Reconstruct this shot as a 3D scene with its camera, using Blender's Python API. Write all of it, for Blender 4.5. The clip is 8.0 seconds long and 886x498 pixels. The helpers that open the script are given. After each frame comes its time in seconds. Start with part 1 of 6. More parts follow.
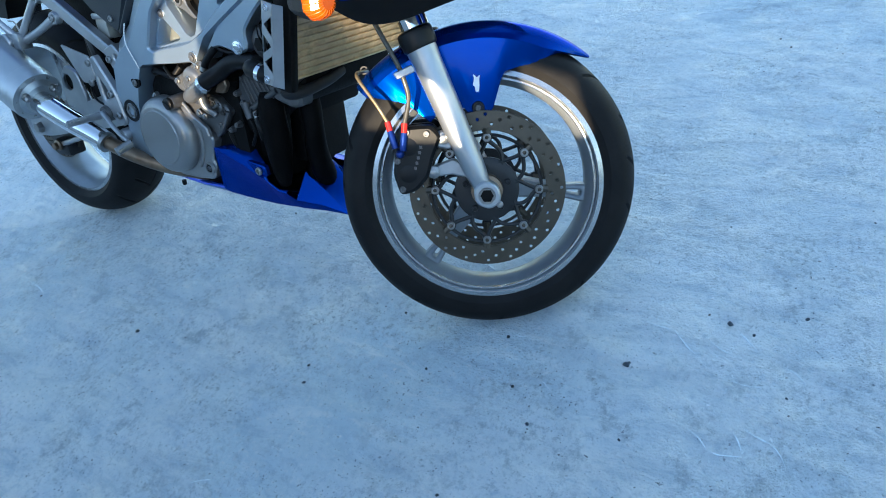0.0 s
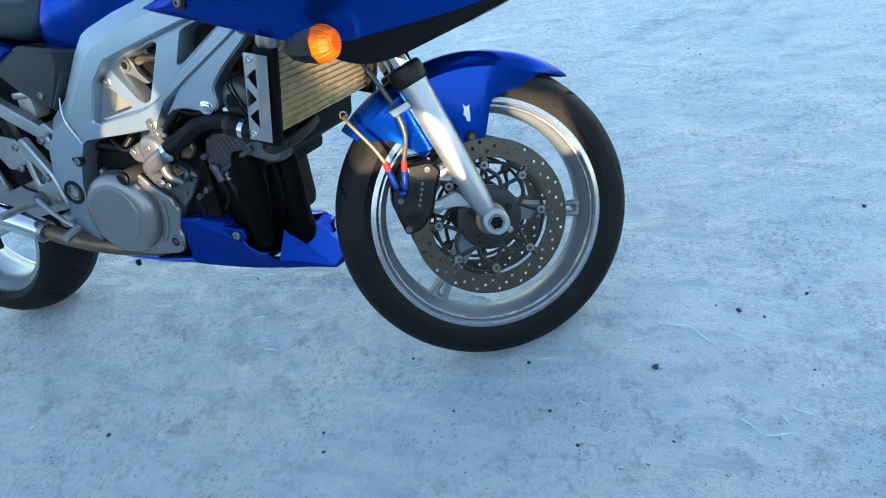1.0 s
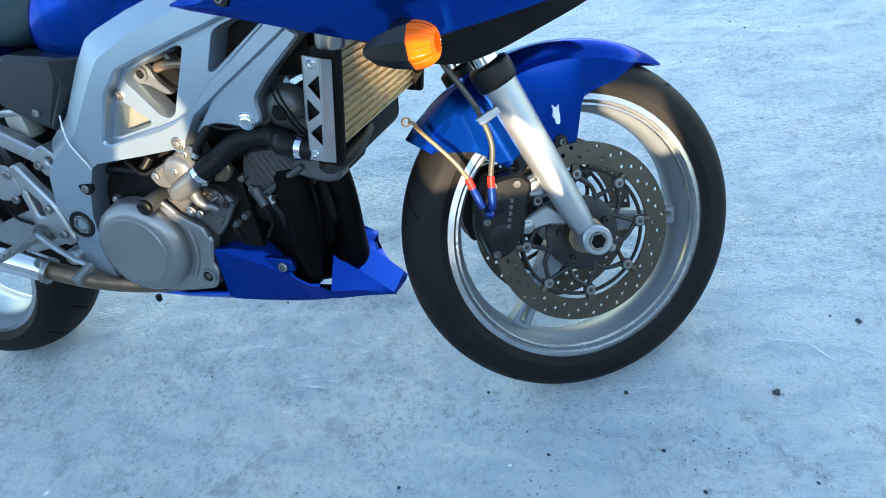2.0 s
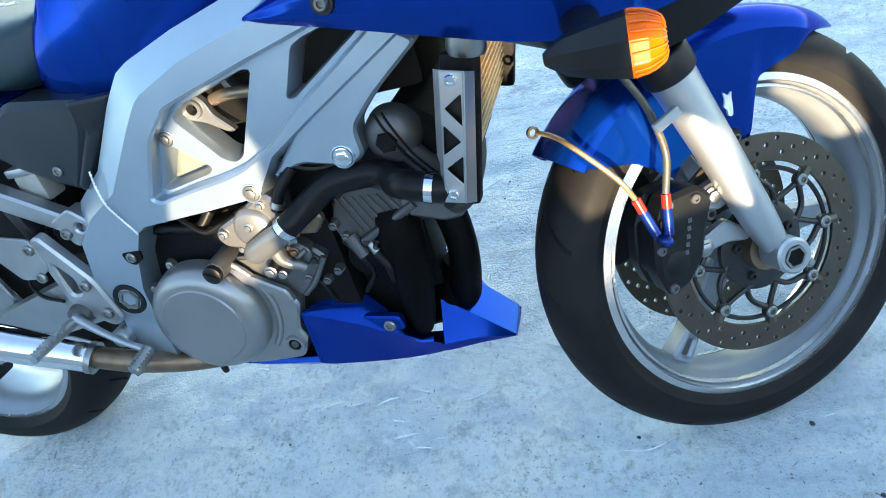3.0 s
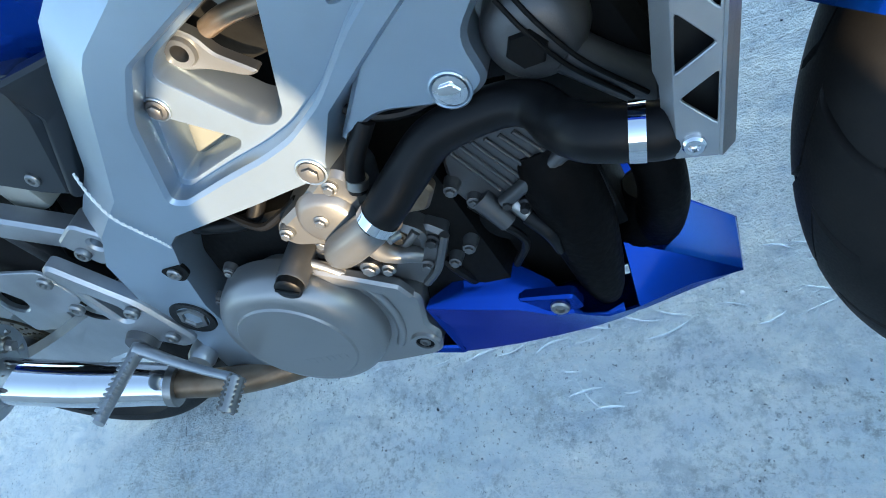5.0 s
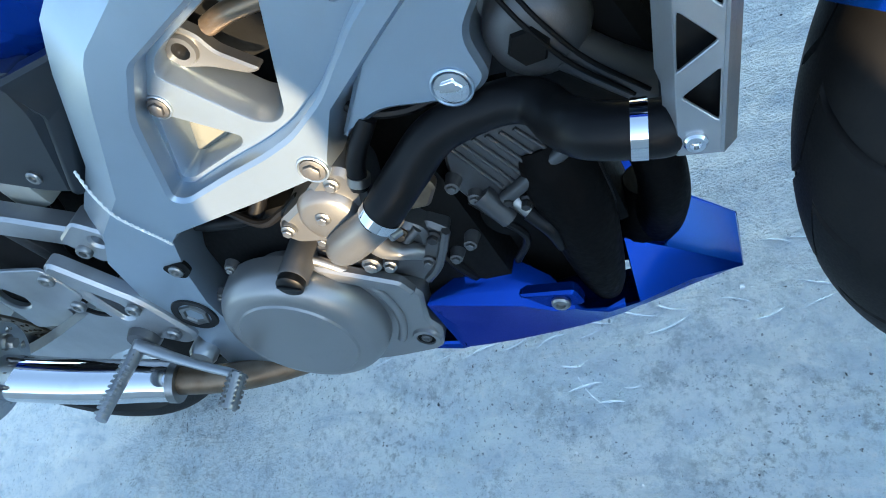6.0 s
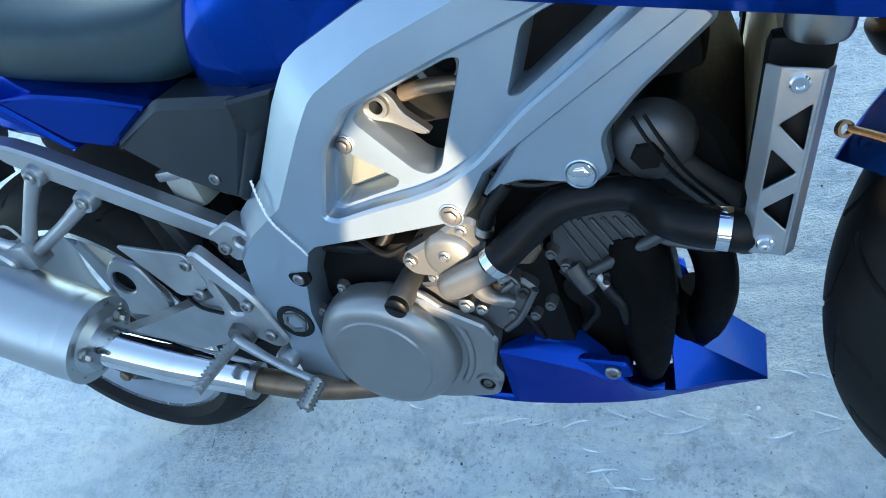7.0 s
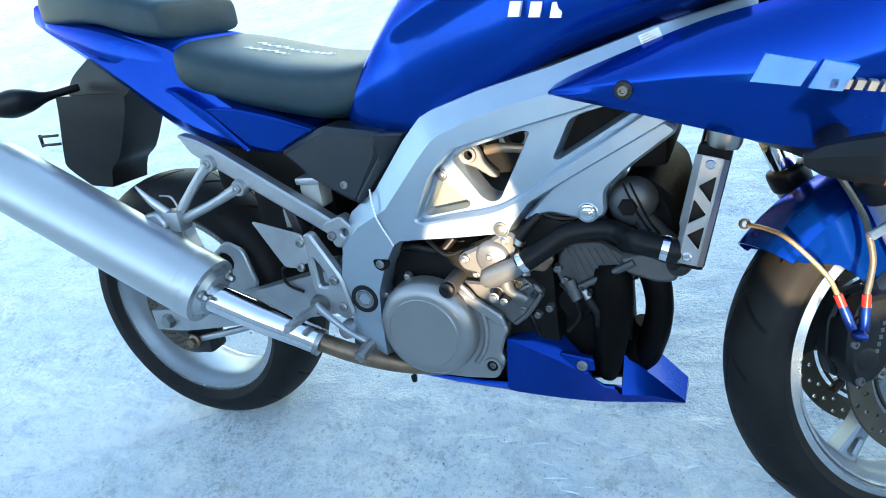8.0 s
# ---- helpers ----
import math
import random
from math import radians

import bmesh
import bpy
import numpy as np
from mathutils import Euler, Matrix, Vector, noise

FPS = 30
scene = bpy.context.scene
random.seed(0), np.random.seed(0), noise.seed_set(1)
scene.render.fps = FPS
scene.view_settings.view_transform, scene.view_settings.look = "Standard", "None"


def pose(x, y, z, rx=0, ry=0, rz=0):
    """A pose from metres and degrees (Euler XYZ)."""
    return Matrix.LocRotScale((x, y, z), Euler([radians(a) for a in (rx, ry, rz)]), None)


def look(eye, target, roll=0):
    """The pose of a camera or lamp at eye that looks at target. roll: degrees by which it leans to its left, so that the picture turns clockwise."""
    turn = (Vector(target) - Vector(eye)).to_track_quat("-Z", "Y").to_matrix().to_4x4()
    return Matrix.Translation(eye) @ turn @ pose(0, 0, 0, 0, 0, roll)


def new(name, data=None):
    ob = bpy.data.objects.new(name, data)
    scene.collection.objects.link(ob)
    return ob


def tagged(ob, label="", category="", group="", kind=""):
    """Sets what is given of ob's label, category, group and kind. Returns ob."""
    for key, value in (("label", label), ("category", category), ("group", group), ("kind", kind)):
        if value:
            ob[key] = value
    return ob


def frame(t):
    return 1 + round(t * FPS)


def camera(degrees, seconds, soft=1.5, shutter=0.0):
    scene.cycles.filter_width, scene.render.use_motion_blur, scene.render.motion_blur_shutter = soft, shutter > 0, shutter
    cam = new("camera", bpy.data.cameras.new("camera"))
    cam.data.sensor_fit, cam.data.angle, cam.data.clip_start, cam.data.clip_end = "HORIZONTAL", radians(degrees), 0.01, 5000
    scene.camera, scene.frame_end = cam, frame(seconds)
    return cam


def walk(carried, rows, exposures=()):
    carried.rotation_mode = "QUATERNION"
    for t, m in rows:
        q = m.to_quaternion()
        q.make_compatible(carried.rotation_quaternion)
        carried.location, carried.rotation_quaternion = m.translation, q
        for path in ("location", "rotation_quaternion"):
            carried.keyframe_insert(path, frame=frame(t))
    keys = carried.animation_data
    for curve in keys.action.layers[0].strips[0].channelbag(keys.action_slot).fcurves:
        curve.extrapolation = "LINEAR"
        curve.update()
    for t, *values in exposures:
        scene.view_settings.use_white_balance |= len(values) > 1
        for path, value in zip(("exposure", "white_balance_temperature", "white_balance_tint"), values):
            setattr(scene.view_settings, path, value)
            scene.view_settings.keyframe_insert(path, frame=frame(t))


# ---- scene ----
cam = camera(67.14, 8.0, soft=0.98)
ROWS = [
    (0.0, 2.0999, -0.8718, 1.0610, 49.55, 13.27, 30.03),
    (0.5, 1.9890, -0.9344, 1.0808, 50.90, 15.08, 20.49),
    (1.0, 1.8741, -0.9551, 1.0785, 50.36, 14.13, 16.51),
    (1.5, 1.7488, -0.8879, 1.0697, 48.69, 15.21, 13.75),
    (1.7, 1.7042, -0.8601, 1.0736, 48.37, 14.63, 13.73),
    (2.8, 1.3720, -0.6814, 1.0804, 43.47, 16.86, 6.00),
    (3.0, 1.3332, -0.6301, 1.0658, 43.03, 18.01, 6.10),
    (3.5, 1.2456, -0.4425, 1.0110, 35.96, 23.54, 6.65),
    (4.0, 1.1973, -0.3346, 0.9462, 29.88, 27.84, 3.70),
    (4.5, 1.1777, -0.3062, 0.9162, 26.84, 30.85, 2.14),
    (6.0, 1.1746, -0.3035, 0.9193, 25.03, 30.92, 1.40),
    (6.5, 1.1762, -0.3305, 0.9469, 28.36, 29.04, 4.84),
    (7.0, 1.1495, -0.4263, 1.0378, 39.64, 24.92, 13.45),
    (7.5, 1.1363, -0.6562, 1.1314, 50.19, 19.94, 18.02),
    (8.0, 1.2037, -0.8413, 1.1794, 54.52, 14.44, 19.95),
]
EXPOSURES = [(0.0, 2.46, 6000, 10), (0.5, 2.52, 6050, 10), (1.0, 2.69, 6500, 10), (1.5, 2.78, 6500, 10), (3.0, 3.22, 6800, 10), (3.5, 3.02, 6700, 10), (4.5, 2.98, 6600, 10), (6.5, 3.04, 6600, 10), (7.0, 3.00, 6500, 10), (7.5, 3.01, 6350, 10), (8.0, 3.30, 6650, 10)]
walk(cam, [(t, pose(*row)) for t, *row in ROWS], EXPOSURES)

from mathutils import bvhtree

# ---- world and sun ----
SUN_AZ, SUN_EL = radians(12), radians(8)   # azimuth from -y towards +x
to_sun = Vector((math.sin(SUN_AZ) * math.cos(SUN_EL), -math.cos(SUN_AZ) * math.cos(SUN_EL), math.sin(SUN_EL)))
world = bpy.data.worlds.new("sky")
scene.world = world
world.use_nodes = True
wt = world.node_tree
sky = wt.nodes.new("ShaderNodeTexSky")
sky.sky_type, sky.sun_disc = "NISHITA", False
sky.sun_elevation, sky.sun_rotation = SUN_EL, math.pi - SUN_AZ
sky.air_density, sky.dust_density, sky.ozone_density = 1.0, 0.4, 1.5
wt.links.new(sky.outputs[0], wt.nodes["Background"].inputs[0])
wt.nodes["Background"].inputs[1].default_value = 0.15
sun = new("sun", bpy.data.lights.new("sun", "SUN"))
sun.data.energy, sun.data.angle, sun.data.color = 3.0, radians(0.45), (1.0, 0.78, 0.50)
sun.matrix_world = look(to_sun * 10, (0, 0, 0))


# ---- materials ----
def material(name, color, rough=0.5, metal=0.0, coat=0.0, vary=0.12, vary_scale=30.0, bump=0.0, bump_scale=300.0, dirt=None, dirt_amount=0.0, dirt_scale=14.0, rough_vary=0.12, spec=0.5, edge=None):
    """A principled surface with variation at two scales, an optional dirt film and fine relief."""
    m = bpy.data.materials.new(name)
    m.use_nodes = True
    nt = m.node_tree
    n, l = nt.nodes, nt.links
    b = n["Principled BSDF"]
    b.inputs["Metallic"].default_value = metal
    b.inputs["Specular IOR Level"].default_value = spec
    b.inputs["Coat IOR"].default_value = 1.5
    if edge:
        b.inputs["Specular Tint"].default_value = (*edge, 1)
    b.inputs["Coat Weight"].default_value = coat
    b.inputs["Coat Roughness"].default_value = 0.05
    co = n.new("ShaderNodeTexCoord")
    big, fine = n.new("ShaderNodeTexNoise"), n.new("ShaderNodeTexNoise")
    big.inputs["Scale"].default_value, big.inputs["Detail"].default_value = vary_scale, 5
    fine.inputs["Scale"].default_value, fine.inputs["Detail"].default_value = bump_scale, 3
    l.new(co.outputs["Object"], big.inputs["Vector"])
    l.new(co.outputs["Object"], fine.inputs["Vector"])
    ramp = n.new("ShaderNodeMapRange")
    ramp.inputs["From Min"].default_value, ramp.inputs["From Max"].default_value = 0.3, 0.7
    ramp.inputs["To Min"].default_value, ramp.inputs["To Max"].default_value = 1 - vary, 1 + vary
    l.new(big.outputs["Fac"], ramp.inputs["Value"])
    mul = n.new("ShaderNodeVectorMath")
    mul.operation = "SCALE"
    mul.inputs[0].default_value = color
    l.new(ramp.outputs["Result"], mul.inputs["Scale"])
    out = mul.outputs["Vector"]
    if dirt:
        dn = n.new("ShaderNodeTexNoise")
        dn.inputs["Scale"].default_value, dn.inputs["Detail"].default_value = dirt_scale, 8
        dn.inputs["Roughness"].default_value = 0.65
        l.new(co.outputs["Object"], dn.inputs["Vector"])
        dr = n.new("ShaderNodeMapRange")
        dr.inputs["From Min"].default_value, dr.inputs["From Max"].default_value = 0.5, 0.72
        dr.inputs["To Max"].default_value = dirt_amount
        l.new(dn.outputs["Fac"], dr.inputs["Value"])
        mx = n.new("ShaderNodeMix")
        mx.data_type = "RGBA"
        l.new(dr.outputs["Result"], mx.inputs[0])
        l.new(out, mx.inputs[6])
        mx.inputs[7].default_value = (*dirt, 1)
        out = mx.outputs[2]
    l.new(out, b.inputs["Base Color"])
    rr = n.new("ShaderNodeMapRange")
    rr.inputs["From Min"].default_value, rr.inputs["From Max"].default_value = 0.3, 0.7
    rr.inputs["To Min"].default_value, rr.inputs["To Max"].default_value = max(rough - rough_vary * rough, 0.02), min(rough + rough_vary * rough, 1)
    l.new(fine.outputs["Fac"] if bump else big.outputs["Fac"], rr.inputs["Value"])
    l.new(rr.outputs["Result"], b.inputs["Roughness"])
    if bump:
        bp = n.new("ShaderNodeBump")
        bp.inputs["Strength"].default_value, bp.inputs["Distance"].default_value = 1.0, bump
        l.new(fine.outputs["Fac"], bp.inputs["Height"])
        l.new(bp.outputs["Normal"], b.inputs["Normal"])
    return m


GREY_DIRT, BROWN_DIRT = (0.20, 0.19, 0.18), (0.16, 0.10, 0.06)
BLUE = material("blue_paint", (0.001, 0.032, 0.245), 0.18, 0.72, 0.12, 0.06, 6, 0.00001, 1500, (0.001, 0.044, 0.30), 0.3, spec=0.12, edge=(0.02, 0.42, 1.0))
# blue of the reflected sky is put into the silver base
ALU = material("frame_aluminium", (0.320, 0.390, 0.460), 0.34, 0.82, 0.05, 0.05, 12, 0.00006, 900, GREY_DIRT, 0.12, 10)
ALU_PLAIN = material("brushed_aluminium", (0.34, 0.355, 0.37), 0.36, 0.8, 0, 0.08, 25, 0.00005, 700, GREY_DIRT, 0.2)
CAST = material("cast_engine", (0.11, 0.11, 0.112), 0.42, 0.7, 0, 0.08, 25, 0.00012, 500, GREY_DIRT, 0.3, 18)
# CAST darkened: shade below tank and fairing is put into the colour
CAST_SHADED = material("cast_engine_shaded", (0.072, 0.074, 0.078), 0.45, 0.6, 0, 0.08, 25, 0.00012, 500, (0.05, 0.048, 0.045), 0.3, 18)
CAST_DARK = material("cast_grey", (0.024, 0.024, 0.026), 0.5, 0.5, 0, 0.15, 25, 0.00015, 500, (0.04, 0.036, 0.03), 0.5)
# COVER darkened: missing shade on the pump is put into the colour
PUMP = material("pump_darkened", (0.17, 0.17, 0.168), 0.36, 0.75, 0.1, 0.06, 14, 0.00006, 700, GREY_DIRT, 0.2)
COVER = material("clutch_cover_paint", (0.25, 0.25, 0.25), 0.36, 0.75, 0.15, 0.05, 14, 0.00004, 800, GREY_DIRT, 0.15)
STEEL = material("steel", (0.27, 0.27, 0.265), 0.36, 1.0, 0, 0.1, 40)
CHROME = material("chrome", (0.66, 0.67, 0.69), 0.06, 1.0, 0, 0.03, 10, dirt=(0.3, 0.26, 0.2), dirt_amount=0.2)
SILENCER = material("satin_silencer", (0.40, 0.43, 0.45), 0.38, 0.8, 0, 0.05, 8, 0.00003, 900, GREY_DIRT, 0.15, 8)
BLACK = material("black_plastic", (0.0036, 0.0042, 0.005), 0.42, 0, 0, 0.25, 20, 0.00008, 900, (0.014, 0.014, 0.014), 0.3, spec=0.25)
SIDE = material("side_plastic", (0.008, 0.012, 0.017), 0.40, 0, 0, 0.2, 20, 0.00008, 900, (0.02, 0.024, 0.026), 0.3, spec=0.4)
RUBBER = material("hose_rubber", (0.0045, 0.0045, 0.005), 0.40, 0, 0, 0.2, 30, 0.00006, 700, (0.010, 0.009, 0.009), 0.3, spec=0.16)
TYRE = material("tyre_rubber", (0.0092, 0.0088, 0.0088), 0.58, 0, 0, 0.2, 18, 0.0001, 420, (0.020, 0.017, 0.014), 0.35, 9, spec=0.14)
# black parts; also puts the shade of the engine recesses into the colour
DARK = material("black_and_recess_shade", (0.004, 0.004, 0.004), 0.6, 0.1, 0, 0.3, 20, 0.0002, 200, (0.010, 0.009, 0.008), 0.5, spec=0.12)
HEADER = material("black_exhaust", (0.0018, 0.0016, 0.0016), 0.60, 0.1, 0, 0.3, 25, 0.0006, 160, (0.005, 0.0035, 0.003), 0.6, 30, spec=0.07)
RUSTY = material("heat_brown_steel", (0.20, 0.145, 0.10), 0.42, 0.85, 0, 0.2, 30, 0.0001, 300, (0.12, 0.06, 0.03), 0.6)
RIM = material("rim_silver", (0.275, 0.305, 0.335), 0.40, 0.6, 0.0, 0.05, 14, 0.00004, 700, GREY_DIRT, 0.25, 16)
RIM_LIP = material("machined_rim_lip", (0.50, 0.50, 0.50), 0.25, 0.9, 0, 0.08, 40)
DISC = material("brake_disc_steel", (0.088, 0.076, 0.060), 0.42, 0.9, 0, 0.12, 30, 0.00005, 600, (0.12, 0.09, 0.06), 0.35)
CARRIER = material("black_anodised", (0.014, 0.014, 0.015), 0.4, 0.3, 0, 0.2, 30)
FORK = material("fork_silver", (0.38, 0.40, 0.42), 0.40, 0.8, 0.0, 0.04, 12)
# teal tint puts the sky's sheen into the black vinyl
SEAT = material("seat_vinyl", (0.008, 0.023, 0.032), 0.50, 0, 0, 0.15, 20, 0.00012, 700, (0.03, 0.045, 0.052), 0.25, spec=0.24)
# warm, bright base puts sunlight into a core the sun barely reaches
FIN = material("radiator_fins", (0.64, 0.50, 0.30), 0.45, 0.55, 0, 0.25, 60, dirt=BROWN_DIRT, dirt_amount=0.5, dirt_scale=30)
ORANGE_DEEP = material("deep_amber", (0.60, 0.10, 0.001), 0.3, 0, 0.0, 0.06, 40)
ORANGE = material("amber_lens", (0.52, 0.080, 0.0), 0.15, 0, 0.0, 0.06, 40, spec=0.3)
RED = material("red_anodised", (0.75, 0.03, 0.02), 0.25, 0.5, 0.3)
BLUE_ANO = material("blue_anodised", (0.004, 0.03, 0.20), 0.4, 0.7, 0.3)
BRAID = material("braided_hose", (0.30, 0.22, 0.12), 0.35, 0.6, 0.4, 0.3, 400, 0.0004, 900)
GREY_HOSE = material("grey_hose", (0.06, 0.055, 0.045), 0.45, 0.2, 0.3, 0.3, 300)
CORD = material("white_cord", (0.7, 0.7, 0.68), 0.8, 0, 0, 0.1, 300, 0.0004, 900)
WINDOW_FLOOR = material("painted_casting", (0.13, 0.135, 0.12), 0.45, 0.1, 0, 0.06, 14, 0.00006, 700)
PALE = material("pale_plastic", (0.26, 0.27, 0.25), 0.45)
DECAL_WHITE = material("white_decal", (0.66, 0.68, 0.69), 0.3, 0, 0.5)
DECAL_PALE = material("pale_sticker", (0.42, 0.46, 0.50), 0.35, 0, 0.2)
DECAL_CYAN = material("light_blue_decal", (0.03, 0.21, 0.46), 0.35, 0, 0.2)
DECAL_GREY = material("silver_decal", (0.26, 0.25, 0.22), 0.3, 0.2, 0.5)
# for the added shading wall, which is never in view
WALL = material("shading_wall", (0.22, 0.25, 0.29), 0.85, 0, 0, 0.1, 1.2, 0.002, 30)


def ground_material():
    """Trodden, icy snow: bluish-white ice, packed white snow, grit and brown-grey dirt."""
    m = bpy.data.materials.new("packed_snow_and_ice")
    m.use_nodes = True
    n, l = m.node_tree.nodes, m.node_tree.links
    b = n["Principled BSDF"]
    co = n.new("ShaderNodeTexCoord")

    def nz(scale, detail=6, rough=0.6):
        t = n.new("ShaderNodeTexNoise")
        t.inputs["Scale"].default_value, t.inputs["Detail"].default_value, t.inputs["Roughness"].default_value = scale, detail, rough
        l.new(co.outputs["Object"], t.inputs["Vector"])
        return t.outputs["Fac"]

    def rng(src, a, c, lo=0.0, hi=1.0):
        r = n.new("ShaderNodeMapRange")
        for k, v in zip(("From Min", "From Max", "To Min", "To Max"), (a, c, lo, hi)):
            r.inputs[k].default_value = v
        l.new(src, r.inputs["Value"])
        return r.outputs["Result"]

    def mixc(fac, a, c):
        x = n.new("ShaderNodeMix")
        x.data_type = "RGBA"
        l.new(fac, x.inputs[0])
        for i, v in ((6, a), (7, c)):
            if isinstance(v, tuple):
                x.inputs[i].default_value = (*v, 1)
            else:
                l.new(v, x.inputs[i])
        return x.outputs[2]

    def times(a, c):
        x = n.new("ShaderNodeMath")
        x.operation = "MULTIPLY"
        l.new(a, x.inputs[0])
        l.new(c, x.inputs[1])
        return x.outputs[0]

    ice = mixc(rng(nz(2.0, 5), 0.38, 0.62), (0.93, 0.95, 0.96), (0.82, 0.89, 0.935))
    ice = mixc(rng(nz(1.1, 4), 0.50, 0.68, 0, 0.85), ice, (0.68, 0.81, 0.89))
    ice = mixc(rng(nz(14, 9, 0.75), 0.42, 0.72, 0, 0.45), ice, (0.68, 0.76, 0.82))
    hollows = nz(60, 8, 0.7)
    # low spots darkened in colour, as shade in the hollows; same noise as relief
    ice = mixc(rng(hollows, 0.47, 0.32, 0, 0.65), ice, (0.52, 0.63, 0.72))
    ice = mixc(rng(nz(85, 3, 0.6), 0.55, 0.72, 0, 0.55), ice, (0.93, 0.94, 0.95))
    stretch = n.new("ShaderNodeMapping")
    stretch.inputs["Scale"].default_value = (6.0, 17.0, 6.0)
    stretch.inputs["Rotation"].default_value = (0, 0, radians(-25))
    l.new(co.outputs["Object"], stretch.inputs["Vector"])
    streak = n.new("ShaderNodeTexNoise")
    streak.inputs["Scale"].default_value, streak.inputs["Detail"].default_value, streak.inputs["Roughness"].default_value = 1.0, 9, 0.72
    streak.inputs["Distortion"].default_value = 0.6
    l.new(stretch.outputs["Vector"], streak.inputs["Vector"])
    # dark and light streaks put the relief's side-lighting into the colour
    ice = mixc(rng(streak.outputs["Fac"], 0.52, 0.64, 0, 0.60), ice, (0.54, 0.65, 0.74))
    ice = mixc(rng(streak.outputs["Fac"], 0.46, 0.34, 0, 0.65), ice, (0.96, 0.975, 0.985))
    patches = rng(nz(2.6, 10, 0.78), 0.46, 0.60)
    grit = rng(nz(70, 6, 0.8), 0.50, 0.63)
    dirt = rng(times(patches, grit), 0.0, 1.0, 0.0, 0.72)
    col = mixc(dirt, ice, (0.27, 0.33, 0.37))
    clumps = times(rng(nz(11, 12, 0.82), 0.52, 0.60), rng(nz(1.7, 6, 0.7), 0.46, 0.60))
    col = mixc(rng(clumps, 0, 1, 0, 0.75), col, (0.40, 0.47, 0.52))
    fine = times(rng(nz(150, 3, 0.6), 0.62, 0.70), rng(nz(4, 8, 0.7), 0.44, 0.60))
    col = mixc(fine, col, (0.17, 0.23, 0.28))
    specks = times(rng(nz(130, 2, 0.5), 0.70, 0.75), rng(nz(5), 0.40, 0.6))
    flecks = times(rng(nz(48, 4, 0.75), 0.655, 0.70), rng(nz(3.1, 7, 0.7), 0.44, 0.58))
    col = mixc(rng(flecks, 0, 1, 0, 0.8), col, (0.10, 0.14, 0.18))
    col = mixc(specks, col, (0.04, 0.055, 0.07))
    l.new(col, b.inputs["Base Color"])
    l.new(rng(nz(7), 0.35, 0.65, 0.35, 0.75), b.inputs["Roughness"])
    b.inputs["Subsurface Weight"].default_value = 0.0
    add = n.new("ShaderNodeMath")
    tall = n.new("ShaderNodeMath")
    tall.operation = "MULTIPLY_ADD"
    tall.inputs[1].default_value = -1.6
    l.new(streak.outputs["Fac"], tall.inputs[0])
    l.new(add.outputs[0], tall.inputs[2])
    l.new(hollows, add.inputs[0])
    l.new(rng(nz(240, 3), 0, 1, 0, 0.35), add.inputs[1])
    bp = n.new("ShaderNodeBump")
    bp.inputs["Strength"].default_value, bp.inputs["Distance"].default_value = 1.0, 0.020
    l.new(tall.outputs[0], bp.inputs["Height"])
    l.new(bp.outputs["Normal"], b.inputs["Normal"])
    return m


GROUND = ground_material()


# ---- mesh helpers ----
def finish(name, bm, mat, parent=None, label="", m=None, smooth=40.0, recalc=True):
    """One mesh object from a bmesh; smooth shading with sharp edges past the given angle."""
    if recalc:
        bmesh.ops.recalc_face_normals(bm, faces=bm.faces)
    me = bpy.data.meshes.new(name)
    bm.to_mesh(me)
    bm.free()
    me.polygons.foreach_set("use_smooth", [True] * len(me.polygons))
    me.set_sharp_from_angle(angle=radians(smooth))
    me.materials.append(mat)
    ob = new(name, me)
    if parent:
        ob.parent = parent
    if m:
        ob.matrix_basis = m
    return tagged(ob, label)


part = finish


def spline(pts, n):
    """A smooth line (Catmull-Rom) of n points through pts, of any dimension."""
    p = np.array(pts, float)
    if len(p) == 2:
        return np.array([p[0] + (p[1] - p[0]) * k / (n - 1) for k in range(n)])
    q = np.vstack([2 * p[0] - p[1], p, 2 * p[-1] - p[-2]])
    out = []
    for u in np.linspace(0, len(p) - 1, n):
        i = min(int(u), len(p) - 2)
        f = u - i
        a, b, c, d = q[i], q[i + 1], q[i + 2], q[i + 3]
        out.append(0.5 * (2 * b + (c - a) * f + (2 * a - 5 * b + 4 * c - d) * f * f + (3 * b - a - 3 * c + d) * f ** 3))
    return np.array(out)


def rings(bm, sections, closed=True, cap=True):
    """Skin over rings with equal point counts."""
    rows = [[bm.verts.new(p) for p in s] for s in sections]
    n = len(rows[0])
    for a, b in zip(rows, rows[1:]):
        for k in range(n if closed else n - 1):
            bm.faces.new((a[k], a[(k + 1) % n], b[(k + 1) % n], b[k]))
    if cap and closed:
        bm.faces.new(rows[0])
        bm.faces.new(rows[-1][::-1])
    return bm


def tube(pts, r, n=None, seg=16, bm=None, smooth=True, squash=1.0):
    """A round bar or hose along points; r may be one radius or one per point."""
    bm = bm or bmesh.new()
    k = n or (2 if len(pts) == 2 else len(pts) * 6)
    rad = r if hasattr(r, "__len__") else [r] * len(pts)
    line = spline([(*p, q) for p, q in zip(pts, rad)], k) if smooth else np.array([(*p, q) for p, q in zip(pts, rad)])
    c = [Vector(p[:3]) for p in line]
    side = None
    sec = []
    for i, p in enumerate(c):
        d = (c[min(i + 1, len(c) - 1)] - c[max(i - 1, 0)]).normalized()
        if side is None:
            side = d.orthogonal().normalized()
        side = (side - d * side.dot(d)).normalized()
        up = d.cross(side)
        sec.append([p + (side * math.cos(a) + up * math.sin(a) * squash) * line[i][3] for a in (2 * math.pi * j / seg for j in range(seg))])
    return rings(bm, sec)


